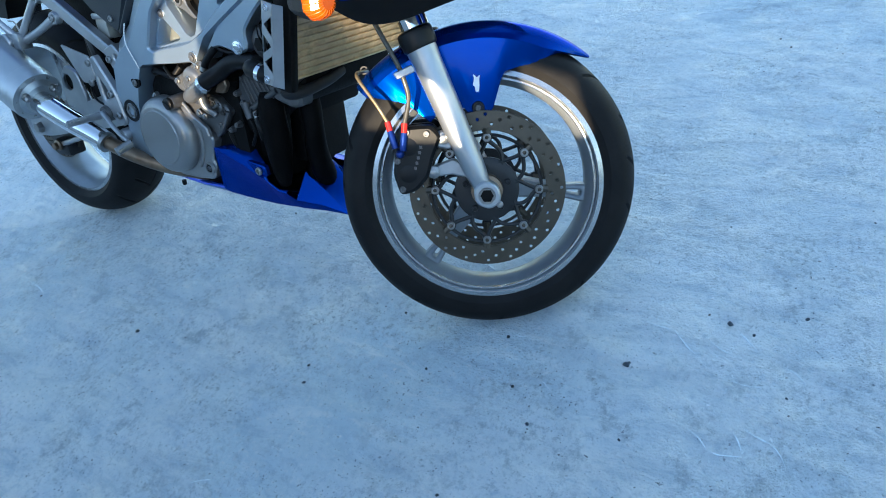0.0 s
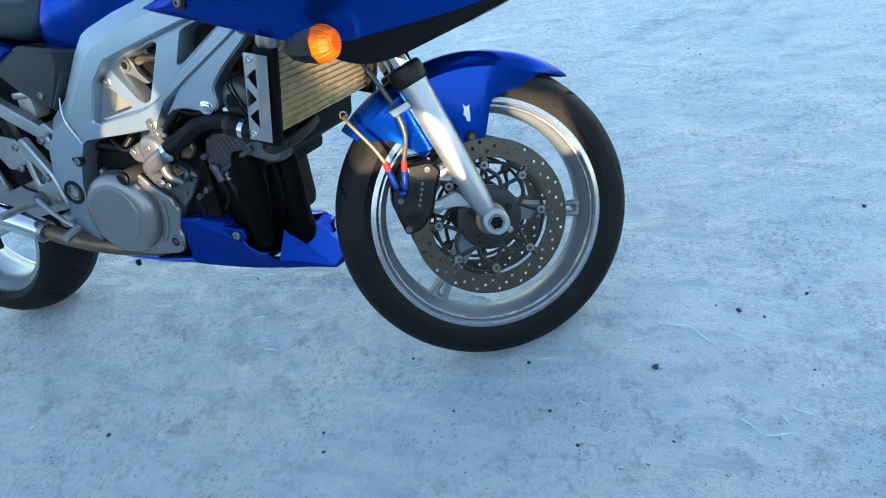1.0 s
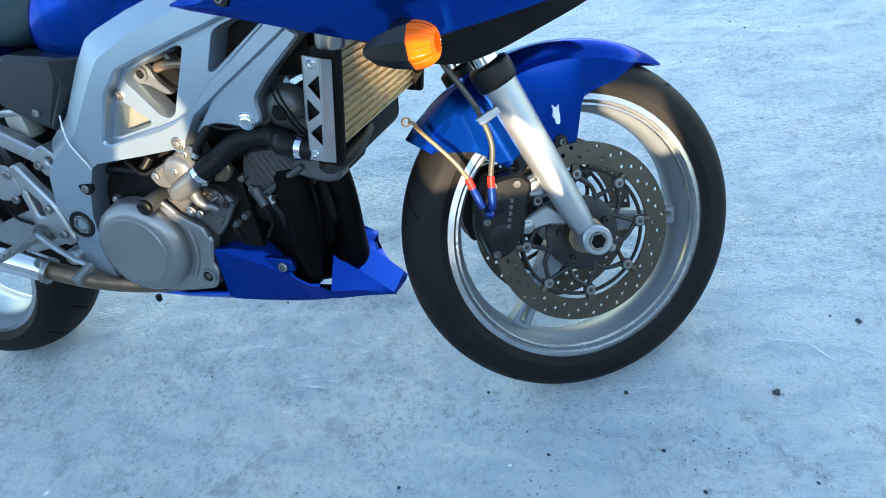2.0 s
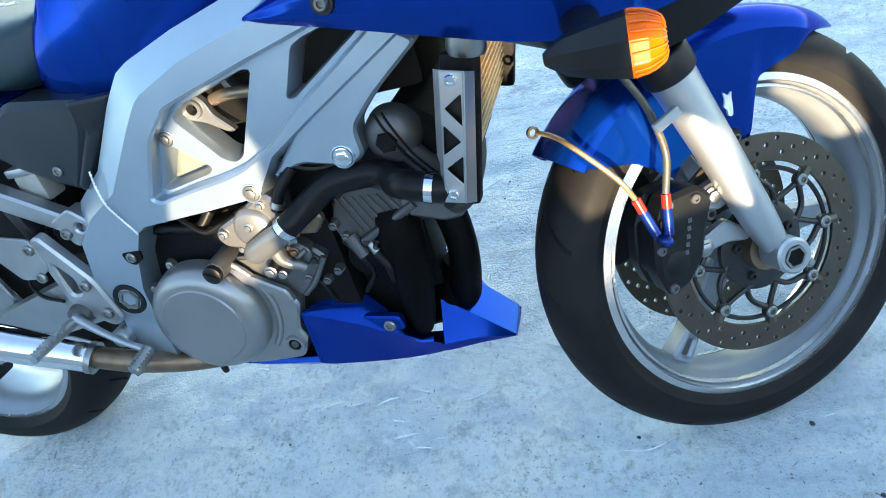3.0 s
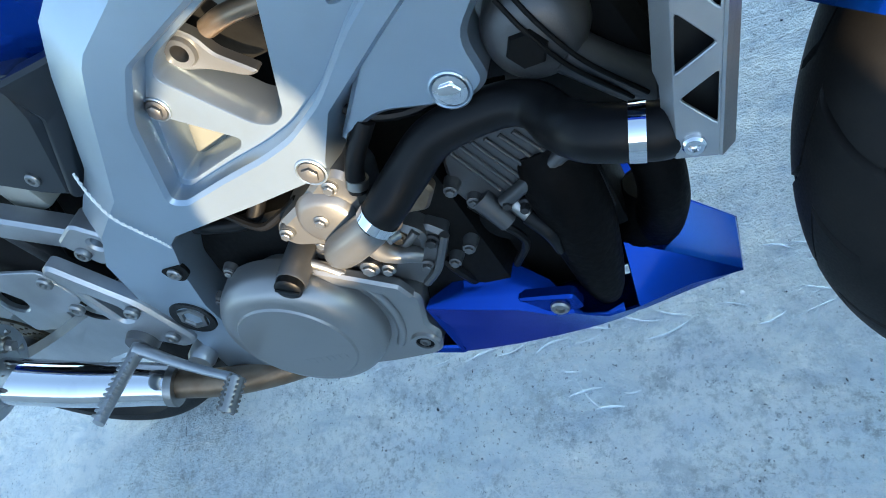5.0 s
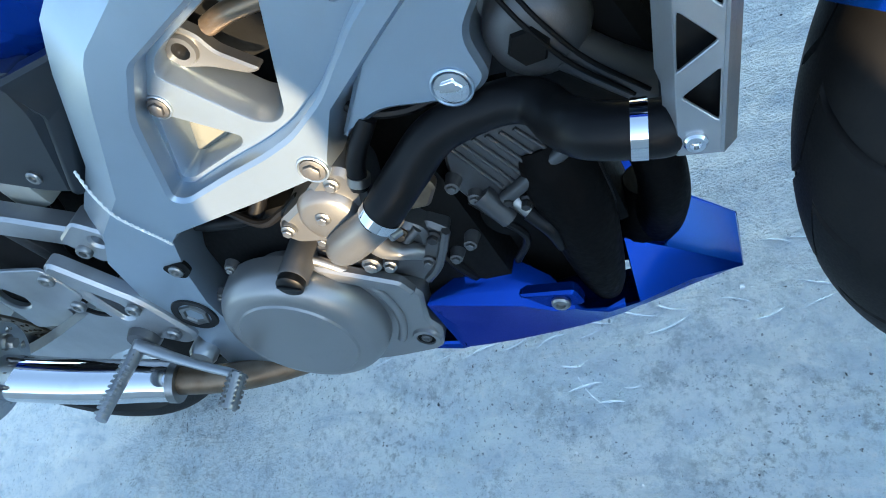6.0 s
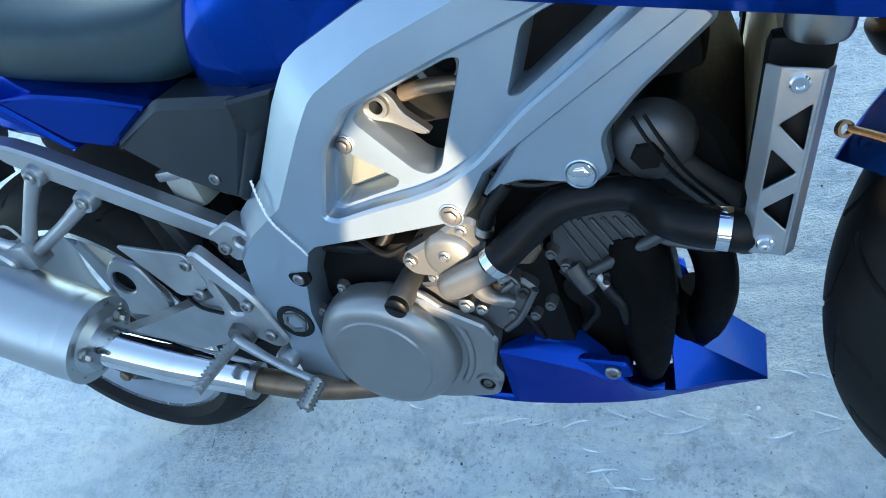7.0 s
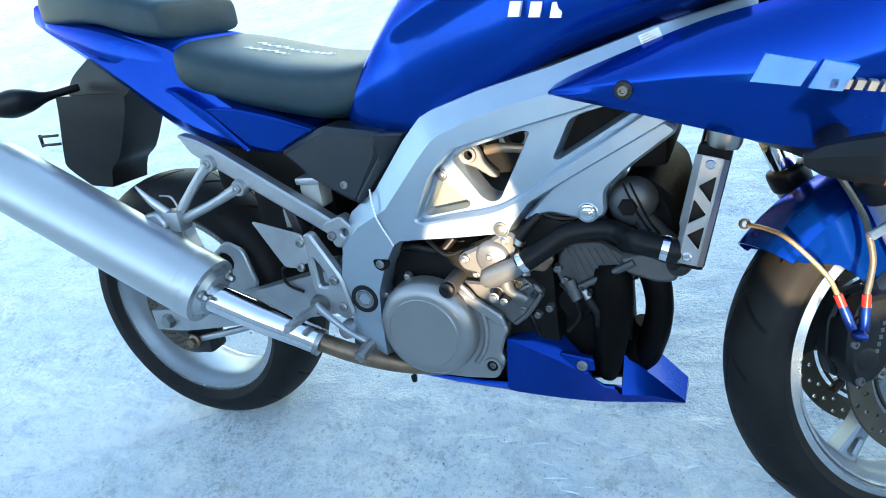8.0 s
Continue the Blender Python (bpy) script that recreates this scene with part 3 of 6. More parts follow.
def caliper(s):
    out = [(-0.151, 0.132), (-0.174, 0.090), (-0.180, 0.040), (-0.168, 0.000), (-0.138, 0.006), (-0.112, 0.034), (-0.100, 0.075), (-0.084, 0.112), (-0.103, 0.134)]
    bm = plate(fillet(out, 0.010), s * 0.108, s * 0.074, (), 0.006)
    for x, z in ((-0.148, 0.094), (-0.150, 0.042)):
        lathe([(0.0, s * 0.1092), (0.013, s * 0.1092), (0.019, s * 0.1075), (0.022, s * 0.09), (0.0, s * 0.09)], 24, bm, Matrix.Translation((x, 0, z)))
    plate(fillet([(x * 0.98 - 0.004, z) for x, z in out], 0.010), s * 0.062, s * 0.038, (), 0.005, bm)
    plate(fillet([(-0.172, 0.095), (-0.178, 0.036), (-0.162, 0.010), (-0.156, 0.050), (-0.152, 0.100)], 0.006), s * 0.076, s * 0.060, (), 0.0, bm)
    cal = part("brake_caliper", bm, BLACK, bike, "black four-piston brake caliper", FRONT)
    for x, z in ((-0.150, 0.122), (-0.163, 0.012), (-0.112, 0.118), (-0.170, 0.068)):
        bolt(cal, (x, s * 0.108, z), 0.0065, CAST, (0, s, 0), 0.004, "caliper_bolt")
    if s < 0:
        # maker's lettering drawn as plain bars
        for k in range(6):
            z = 0.040 + 0.0100 * k
            x = -0.139 + 0.0030 * k
            part("lettering_bar", box(x - 0.0026, x + 0.0026, -0.1086, -0.1075, z, z + 0.006, 0), CAST, cal, "pale bars in place of lettering" if k == 0 else "")
        arm = plate(fillet([(-0.062, 0.128), (-0.092, 0.120), (-0.100, 0.092), (-0.070, 0.085), (-0.040, 0.100)], 0.006), -0.096, -0.080, (), 0.003)
        plate(fillet([(-0.112, 0.050), (-0.062, 0.068), (-0.030, 0.040), (-0.034, 0.028), (-0.066, 0.036), (-0.104, 0.032)], 0.006), -0.094, -0.080, (), 0.003, arm)
        br = part("caliper_bracket", arm, ALU_PLAIN, bike, "silver caliper mounting lugs on the fork", FRONT)
        bolt(br, (-0.080, -0.096, 0.108), 0.009, STEEL, (0, -1, 0), 0.008, "caliper_bolt", True)
        bolt(br, (-0.102, -0.094, 0.042), 0.009, STEEL, (0, -1, 0), 0.008, "caliper_bolt", True)
    return cal


for side in (-1, 1):
    caliper(side)


def brake_lines():
    """Two braided hoses with red collars and blue fittings down to the caliper, and a crossover with its eye end."""
    def fitting(top, low, name_label):
        t, l = Vector(top), Vector(low)
        ob = part("hose_fitting", tube([t + (l - t) * 0.3, t + (l - t) * 0.55, l], [0.0060, 0.0070, 0.0070], 8, 12), BLUE_ANO, bike, name_label, FRONT)
        part("collar", tube([t, t + (l - t) * 0.36], 0.0062, 3, 12), RED, ob, "red anodised collar")
    fitting((-0.186, -0.100, 0.142), (-0.172, -0.108, 0.092), "blue anodised brake hose fitting")
    fitting((-0.152, -0.112, 0.140), (-0.158, -0.112, 0.088), "blue anodised brake hose fitting")
    part("banjo_bolt", lathe([(0.0, -0.128), (0.006, -0.122), (0.0085, -0.116), (0.0085, -0.100), (0.0, -0.100)], 12, m=Matrix.Translation((-0.164, 0, 0.082))), BLUE_ANO, bike, "blue banjo bolt", FRONT)
    inv = FRONT.inverted()
    nut = inv @ Vector((1.206, -0.050, 0.504))
    mid = inv @ Vector((1.258, -0.145, 0.516))
    part("brake_hose", tube([nut, nut + (mid - nut) * 0.5 + Vector((0, 0, 0.004)), mid, (-0.205, -0.102, 0.176), (-0.186, -0.100, 0.142)], 0.0036, 40, 10), BRAID, bike, "golden braided brake hose", FRONT)
    part("hose_eye", lathe([(0.0055, -0.003), (0.0085, -0.003), (0.0085, 0.003), (0.0055, 0.003)], 18, m=Matrix.Translation(nut + Vector((-0.006, 0, 0.002)))), CAST_DARK, bike, "steel hose eye", FRONT)
    part("brake_hose", tube([(-0.152, -0.112, 0.140), (-0.142, -0.112, 0.185), (-0.150, -0.116, 0.225), (-0.165, -0.122, 0.262), (-0.200, -0.115, 0.330), (-0.230, -0.09, 0.40)], 0.0046, 40, 10), GREY_HOSE, bike, "grey braided brake hose", FRONT)
    part("hose_clip", plate(fillet([(-0.166, 0.232), (-0.130, 0.246), (-0.124, 0.234), (-0.158, 0.220)], 0.004), -0.136, -0.131, (), 0.0015), ALU_PLAIN, bike, "small silver hose clip on the fork", FRONT)


brake_lines()

# ---- frame ----
F_OUT = [(1.215, 0.850), (1.089, 0.8275), (0.948, 0.791), (0.8245, 0.765), (0.746, 0.743), (0.724, 0.733), (0.708, 0.718), (0.6865, 0.6965), (0.618, 0.615), (0.5615, 0.576), (0.5295, 0.5255), (0.515, 0.457), (0.525, 0.3865), (0.517, 0.308), (0.530, 0.296),
         (0.596, 0.283), (0.600, 0.3805), (0.606, 0.429), (0.626, 0.477), (0.652, 0.518), (0.664, 0.5245), (0.777, 0.5315), (0.846, 0.5365), (0.862, 0.540), (0.872, 0.551), (0.904, 0.586), (0.9735, 0.625), (1.059, 0.6705), (1.1395, 0.714), (1.215, 0.769)]
INSET = [0.030, 0.032, 0.033, 0.034, 0.040, 0.042, 0.042, 0.042, 0.038, 0.030, 0.016, 0.012, 0.010, 0.006, 0.004] + [0.005] * 7 + [0.006, 0.006, 0.008, 0.010, 0.010, 0.010, 0.010, 0.010]
POCKET = [(0.7735, 0.6725), (0.7825, 0.6802), (0.9055, 0.7093), (0.9987, 0.7294), (1.0800, 0.7480), (1.0950, 0.7320), (1.0033, 0.6770), (0.9468, 0.6450), (0.8947, 0.6065), (0.8509, 0.5855), (0.8164, 0.5775), (0.7661, 0.5710), (0.7102, 0.5614), (0.6984, 0.5665), (0.7400, 0.6433)]


def main_frame(s):
    """A cast side of the frame: broad chamfers above and behind, a deep pocket with a web and three windows."""
    win_a = fillet([(0.7715, 0.662), (0.789, 0.6755), (0.894, 0.7010), (0.905, 0.6985), (0.8455, 0.5945), (0.8315, 0.5895), (0.8165, 0.597)], 0.008)
    win_b = fillet([(0.7415, 0.6305), (0.7500, 0.6280), (0.7940, 0.5880), (0.7880, 0.5815), (0.7165, 0.5685), (0.7060, 0.5720)], 0.005)
    win_c = fillet([(0.985, 0.720), (1.060, 0.736), (1.064, 0.7205), (0.9470, 0.6540), (0.9370, 0.6555), (0.967, 0.713)], 0.007)
    y0, yc, yw, y2 = -0.190, -0.166, -0.169, -0.125
    bm = bmesh.new()
    p = [Vector(q) for q in F_OUT]
    n = len(p)
    ins = []
    for i, b in enumerate(p):
        u, v = (b - p[i - 1]).normalized(), (p[(i + 1) % n] - b).normalized()
        nu, nv = Vector((-u.y, u.x)), Vector((-v.y, v.x))
        h = (nu + nv) / max(1 + nu.dot(nv), 0.5)
        ins.append(b + h * INSET[i])

    def loop(pts, y):
        return [bm.verts.new((q[0], y, q[1])) for q in pts]

    def skirt(a, b):
        k = len(a)
        for i in range(k):
            bm.faces.new((a[i], a[(i + 1) % k], b[(i + 1) % k], b[i]))

    def rim(a):
        return [bm.edges.get((a[i], a[(i + 1) % len(a)])) for i in range(len(a))]

    def swollen(pts, d):
        """The outline pushed outwards by d."""
        q = [Vector(v) for v in pts]
        sgn = 1 if sum(a.x * b.y - b.x * a.y for a, b in zip(q, q[1:] + q[:1])) > 0 else -1
        out = []
        for i, b in enumerate(q):
            u, v = (b - q[i - 1]).normalized(), (q[(i + 1) % len(q)] - b).normalized()
            h = Vector((u.y + v.y, -u.x - v.x)) * sgn / max(1 + u.dot(v), 0.5)
            out.append(b + h * d)
        return out

    top, mid, low = loop(ins, y0), loop(p, yc), loop(p, y2)
    skirt(top, mid)
    skirt(mid, low)
    pocket = fillet(POCKET, 0.012)
    pk = [loop(swollen(pocket, 0.0045), y0), loop(swollen(pocket, 0.001), y0 + 0.004), loop(swollen(pocket, -0.0008), yw)]
    skirt(pk[0], pk[1])
    skirt(pk[1], pk[2])
    faces, web, back = rim(top) + rim(pk[0]), rim(pk[2]), rim(low)
    for w in (win_a, win_b, win_c):
        a, b, d = loop(swollen(w, 0.0010), yw), loop(w, yw + 0.0016), loop(swollen(w, -0.003), y2)
        skirt(a, b)
        skirt(b, d)
        web += rim(a)
        back += rim(d)
    for edges in (faces, web, back):
        bmesh.ops.triangle_fill(bm, use_beauty=True, edges=edges)
    if s > 0:
        mirrored(bm)
    fr = part("frame", bm, ALU, bike, "silver cast aluminium frame side with triangular windows", smooth=28)
    gus = plate(fillet([(0.880, 0.560), (0.928, 0.574), (0.965, 0.564), (0.998, 0.560), (1.014, 0.570), (1.013, 0.606), (1.050, 0.640), (1.120, 0.690), (1.090, 0.712), (0.960, 0.640)], 0.012), -0.182, -0.145, (), 0.004)
    if s > 0:
        mirrored(gus)
    part("frame_gusset", gus, ALU, fr, "silver engine mounting plate")
    return fr


frame_right = main_frame(-1)
main_frame(1)
# window floor, bosses and bolts of the right frame side
part("window_floor", plate([(0.690, 0.550), (0.830, 0.550), (0.800, 0.610), (0.745, 0.650)], -0.136, -0.132), WINDOW_FLOOR, frame_right, "pale casting behind the lower window")
for x, z, y, r in ((0.750, 0.639, -0.169, 0.0068), (0.848, 0.551, -0.190, 0.0080), (0.986, 0.5735, -0.182, 0.0092)):
    part("bolt_boss", lathe([(r * 1.3, y + 0.004), (r * 1.75, y + 0.004), (r * 1.7, y - 0.0018), (r * 1.55, y - 0.0024), (r * 1.4, y - 0.0012), (r * 1.3, y + 0.0006)], 28, m=Matrix.Translation((x, 0, z))), ALU, frame_right)
    part("bolt_washer", lathe([(0.0, y + 0.002), (r * 1.32, y + 0.002), (r * 1.32, y - 0.0006), (0.0, y - 0.0006)], 24, m=Matrix.Translation((x, 0, z))), CAST_DARK, frame_right)
    bolt(frame_right, (x, y - 0.0006, z), r, CHROME if x > 0.9 else CAST, (0, -1, 0), 0.006, "frame_bolt", True)
part("pivot_collar", lathe([(0.019, -0.2005), (0.019, -0.2035), (0.0265, -0.2045), (0.028, -0.202), (0.028, -0.19), (0.019, -0.19)], 32, m=Matrix.Translation((0.567, 0.0125, 0.4155))), BLACK, frame_right, "dark ring round the swingarm pivot")
part("pivot_nut", lathe([(0.011, -0.200), (0.013, -0.2055), (0.018, -0.2055), (0.019, -0.201), (0.019, -0.19), (0.011, -0.19)], 6, m=Matrix.Translation((0.567, 0.0125, 0.4155))), STEEL, frame_right, "bright hollow pivot nut")
# dark plug stands in for the shade inside the nut
part("pivot_bore_shade", lathe([(0.0, -0.197), (0.0135, -0.197), (0.0135, -0.19), (0.0, -0.19)], 8, m=Matrix.Translation((0.567, 0.0125, 0.4155))), DARK, frame_right)
# flat dark plate on the face stands in for a shaded recess
part("adjuster_hole_shade", plate(fillet([(0.601, 0.495), (0.633, 0.495), (0.631, 0.480), (0.615, 0.472), (0.603, 0.480)], 0.006), -0.1915, -0.187), DARK, frame_right, "flat dark half-round plate in place of a recess's shade")
bolt(frame_right, (0.615, -0.191, 0.486), 0.008, STEEL, (0, -1, 0), 0.004)
CORD_LINE = spline([(0.611, -0.172, 0.618), (0.618, -0.184, 0.598), (0.626, -0.1925, 0.574), (0.636, -0.193, 0.551), (0.645, -0.193, 0.534), (0.650, -0.193, 0.522)], 60)
strand = bmesh.new()
for turn in (0.0, math.pi):
    tube([(q[0] + 0.0011 * math.cos(turn + k * 1.1), q[1] - 0.0006, q[2] + 0.0011 * math.sin(turn + k * 1.1)) for k, q in enumerate(CORD_LINE)], 0.0010, 120, 6, strand)
tagged(finish("cord", strand, CORD, None, "thin white twisted cord lying against the silver frame", bike.matrix_basis.copy()), category="cord")

# ---- blocks behind the frame, coloured near-black for the shade inside ----
part("airbox", box(0.72, 1.10, -0.125, 0.125, 0.62, 0.80, 0.02), DARK, bike, "near-black block in place of airbox and throttle bodies")
part("rear_cylinder", box(0.62, 0.78, -0.12, 0.12, 0.48, 0.66, 0.015), DARK, bike, "rear cylinder block, near-black for the shade behind the frame")
part("throttle_lever", plate(fillet([(0.772, 0.666), (0.785, 0.681), (0.803, 0.681), (0.813, 0.668), (0.816, 0.652), (0.840, 0.624), (0.828, 0.624), (0.802, 0.642), (0.780, 0.650)], 0.006), -0.150, -0.138, [circle(0.794, 0.664, 0.0075, 14)], 0.002), PUMP, bike, "small cast lever bracket")
part("lever_boss", lathe([(0.0075, -0.1535), (0.0120, -0.1535), (0.0135, -0.150), (0.0135, -0.145), (0.0075, -0.145)], 22, m=Matrix.Translation((0.794, 0, 0.664))), PUMP, bike, "round eye of the lever bracket")
part("throttle_body", lathe([(0.018, -0.146), (0.026, -0.146), (0.028, -0.140), (0.028, -0.10), (0.018, -0.10)], 28, m=Matrix.Translation((0.872, 0, 0.690))), PUMP, bike, "cast throttle body mouth")
part("vacuum_hose", tube([(0.822, -0.142, 0.668), (0.852, -0.147, 0.672), (0.90, -0.142, 0.666)], 0.008, 16, 12), RUSTY, bike, "brown rubber hose")
part("vacuum_hose", tube([(0.86, -0.14, 0.715), (0.88, -0.15, 0.700), (0.91, -0.14, 0.706)], 0.006, 16, 12), RUBBER, bike, "black rubber hose")

# ---- engine ----
# near-black: shade between cover and belly fairing is in the crankcase colour
case = part("crankcase", box(0.60, 0.92, -0.155, 0.155, 0.26, 0.50, 0.03), DARK, bike, "crankcase block, near-black for the shade round it")


def clutch_cover():
    flange = [(0.745, 0.431), (0.769, 0.4175), (0.825, 0.3765), (0.834, 0.362), (0.8145, 0.3155), (0.8215, 0.300), (0.803, 0.262), (0.742, 0.258), (0.680, 0.260), (0.630, 0.288), (0.608, 0.340), (0.613, 0.400), (0.650, 0.435), (0.700, 0.446)]
    ob = part("clutch_cover", plate(fillet(flange, 0.012), -0.1795, -0.140, (), 0.004), COVER, bike, "silver-grey painted clutch cover")
    c = (0.689, 0, 0.3645)
    m = Matrix.Translation(c)
    part("cover_dome", lathe([(0.0, -0.2150), (0.0640, -0.2150), (0.0658, -0.2128)] + [tuple(q) for q in spline([(0.0668, -0.2126), (0.0745, -0.2112), (0.0830, -0.2068), (0.0895, -0.1985), (0.0925, -0.188), (0.0935, -0.172)], 26)] + [(0.0, -0.172)], 96, m=m), COVER, ob, "round domed cover with a flat face", smooth=16)
    arc = [(c[0] + 0.1055 * math.cos(radians(a)), -0.1795, c[2] + 0.1055 * math.sin(radians(a))) for a in range(54, -48, -12)]
    part("cover_ridge", tube(arc, 0.0050, 40, 10), COVER, ob)
    part("cover_step", plate(fillet([(0.752, 0.4420), (0.8275, 0.3915), (0.8330, 0.3700), (0.8240, 0.3700), (0.764, 0.4120)], 0.004), -0.1865, -0.176, (), 0.003), COVER, ob)
    part("bolt_well", lathe([(0.0105, -0.1835), (0.0150, -0.1835), (0.0175, -0.175), (0.0105, -0.175)], 24, m=Matrix.Translation((0.7975, 0, 0.2905))), COVER, ob)
    # dark plug stands in for the shade inside the well
    part("bolt_bore_shade", lathe([(0.0, -0.1810), (0.011, -0.1810), (0.011, -0.175), (0.0, -0.175)], 16, m=Matrix.Translation((0.7975, 0, 0.2905))), DARK, ob)
    bolt(ob, (0.7975, -0.1805, 0.2905), 0.0060, CAST, (0, -1, 0), 0.003)
    neck = part("filler_neck", lathe([(0.0, -0.2050), (0.0145, -0.2050), (0.0155, -0.2030), (0.0160, -0.150), (0.0, -0.150)], 28, m=Matrix.Translation((0.7455, 0, 0.4485))), CAST, ob, "grey cast oil filler neck")
    cap = part("oil_filler_cap", lathe([(0.0, -0.2140), (0.0118, -0.2140), (0.0138, -0.2125), (0.0138, -0.2050), (0.0, -0.2050)], 28, m=Matrix.Translation((0.7455, 0, 0.4485))), BLACK, bike, "black slotted oil filler cap")
    part("cap_slot", box(0.7335, 0.7575, -0.2160, -0.2135, 0.4468, 0.4502, 0.0008, Matrix.Translation((0.7455, 0, 0.4485)) @ Matrix.Rotation(0.5, 4, "Y") @ Matrix.Translation((-0.7455, 0, -0.4485))), BLACK, cap, "raised grip across the cap")
    for x, z in ((0.604, 0.418), (0.655, 0.455), (0.598, 0.325)):
        part("bolt_ear", lathe([(0.0, -0.176), (0.007, -0.176), (0.0085, -0.168), (0.0, -0.168)], 16, m=Matrix.Translation((x, 0, z))), CAST, ob)
        bolt(ob, (x, -0.1755, z), 0.0042, STEEL, (0, -1, 0), 0.005, "cover_bolt", True)
    # faint raised lettering left as plain bars
    for k in range(7):
        part("lettering_bar", box(0.676 + 0.0085 * k, 0.682 + 0.0085 * k, -0.2152, -0.2145, 0.3300, 0.3385, 0), COVER, ob, "raised bars in place of cast lettering" if k == 0 else "")
    return ob


clutch_cover()


def water_pump():
    body = plate(fillet([(0.7620, 0.4930), (0.7710, 0.5060), (0.8014, 0.5185), (0.8300, 0.5340), (0.8500, 0.5460), (0.8690, 0.5420), (0.8740, 0.5180), (0.8620, 0.4900), (0.8063, 0.4620), (0.7973, 0.4700), (0.7716, 0.4760)], 0.009), -0.1900, -0.145, (), 0.005)
    ob = part("water_pump", body, PUMP, bike, "silver water pump housing")
    part("pump_face", lathe([(0.0, -0.1985), (0.022, -0.1980), (0.027, -0.1955), (0.031, -0.188), (0.0, -0.188)], 40, m=Matrix.Translation((0.828, 0, 0.500))), PUMP, ob)
    part("pump_spout", tube([(0.8090, -0.198, 0.4625), (0.8140, -0.199, 0.465), (0.824, -0.200, 0.470), (0.850, -0.2045, 0.4825), (0.887, -0.2095, 0.5005)], [0.008, 0.0140, 0.0170, 0.0172, 0.0152], 24, 28), PUMP, ob, "grey metal hose spout")
    for x, z, y in ((0.7790, 0.4985, -0.1935), (0.826, 0.506, -0.1985), (0.852, 0.5315, -0.1915), (0.7915, 0.4680, -0.1830)):
        part("pump_boss", lathe([(0.0, y + 0.001), (0.0072, y + 0.001), (0.0088, y + 0.008), (0.009, y + 0.020), (0.0, y + 0.020)], 18, m=Matrix.Translation((x, 0, z))), PUMP, ob)
        bolt(ob, (x, y + 0.001, z), 0.0050, STEEL, (0, -1, 0), 0.006, "pump_bolt", True)
    part("spout_foot", tube([(0.8460, -0.1920, 0.4740), (0.8471, -0.1900, 0.4502), (0.8556, -0.1880, 0.4376), (0.8666, -0.1860, 0.4317), (0.8738, -0.1840, 0.4244)], [0.011, 0.0105, 0.0085, 0.0080, 0.0070], 24, 18), PUMP, ob)
    slot = plate(fillet([(0.832, 0.450), (0.846, 0.464), (0.870, 0.461), (0.886, 0.444), (0.880, 0.424), (0.858, 0.419), (0.836, 0.430)], 0.009), -0.1790, -0.150, (), 0.005)
    flange = part("spout_flange", slot, CAST, ob, "grey flange under the spout")
    part("flange_rib", tube([(0.842, -0.180, 0.444), (0.858, -0.1815, 0.438), (0.872, -0.180, 0.444), (0.880, -0.177, 0.448)], 0.0045, 16, 10), CAST, flange)
    bolt(flange, (0.8638, -0.179, 0.449), 0.0058, RUSTY, (0, -1, 0), 0.006, "pump_bolt", True, "brownish plated bolt")
    bolt(flange, (0.8490, -0.179, 0.4545), 0.0050, RUSTY, (0, -1, 0), 0.006, "pump_bolt", True)
    deck = part("engine_deck", plate(fillet([(0.750, 0.448), (0.795, 0.446), (0.850, 0.438), (0.886, 0.446), (0.900, 0.428), (0.868, 0.388), (0.842, 0.366), (0.829, 0.378), (0.770, 0.4185)], 0.006), -0.1700, -0.130, (), 0.004), CAST, bike, "grey engine casing beside the pump")
    for x, z, r in ((0.819, 0.4264, 0.0072), (0.836, 0.4200, 0.0052)):
        part("deck_boss", lathe([(0.0, -0.186), (r * 1.25, -0.186), (r * 1.5, -0.168), (0.0, -0.168)], 18, m=Matrix.Translation((x, 0, z))), CAST, deck)
        bolt(deck, (x, -0.186, z), r, STEEL, (0, -1, 0), 0.007, "casing_bolt", True)
    bolt(deck, (0.884, -0.170, 0.4280), 0.0055, CAST_DARK, (0, -1, 0), 0.008, "casing_bolt", True)
    bolt(deck, (0.862, -0.170, 0.3980), 0.0050, CAST, (0, -1, 0), 0.008, "casing_bolt", True)
    part("casing_rib", tube([(0.846, -0.170, 0.372), (0.870, -0.172, 0.392), (0.898, -0.170, 0.430)], 0.0045, 12, 8), CAST, deck)
    return ob


water_pump()


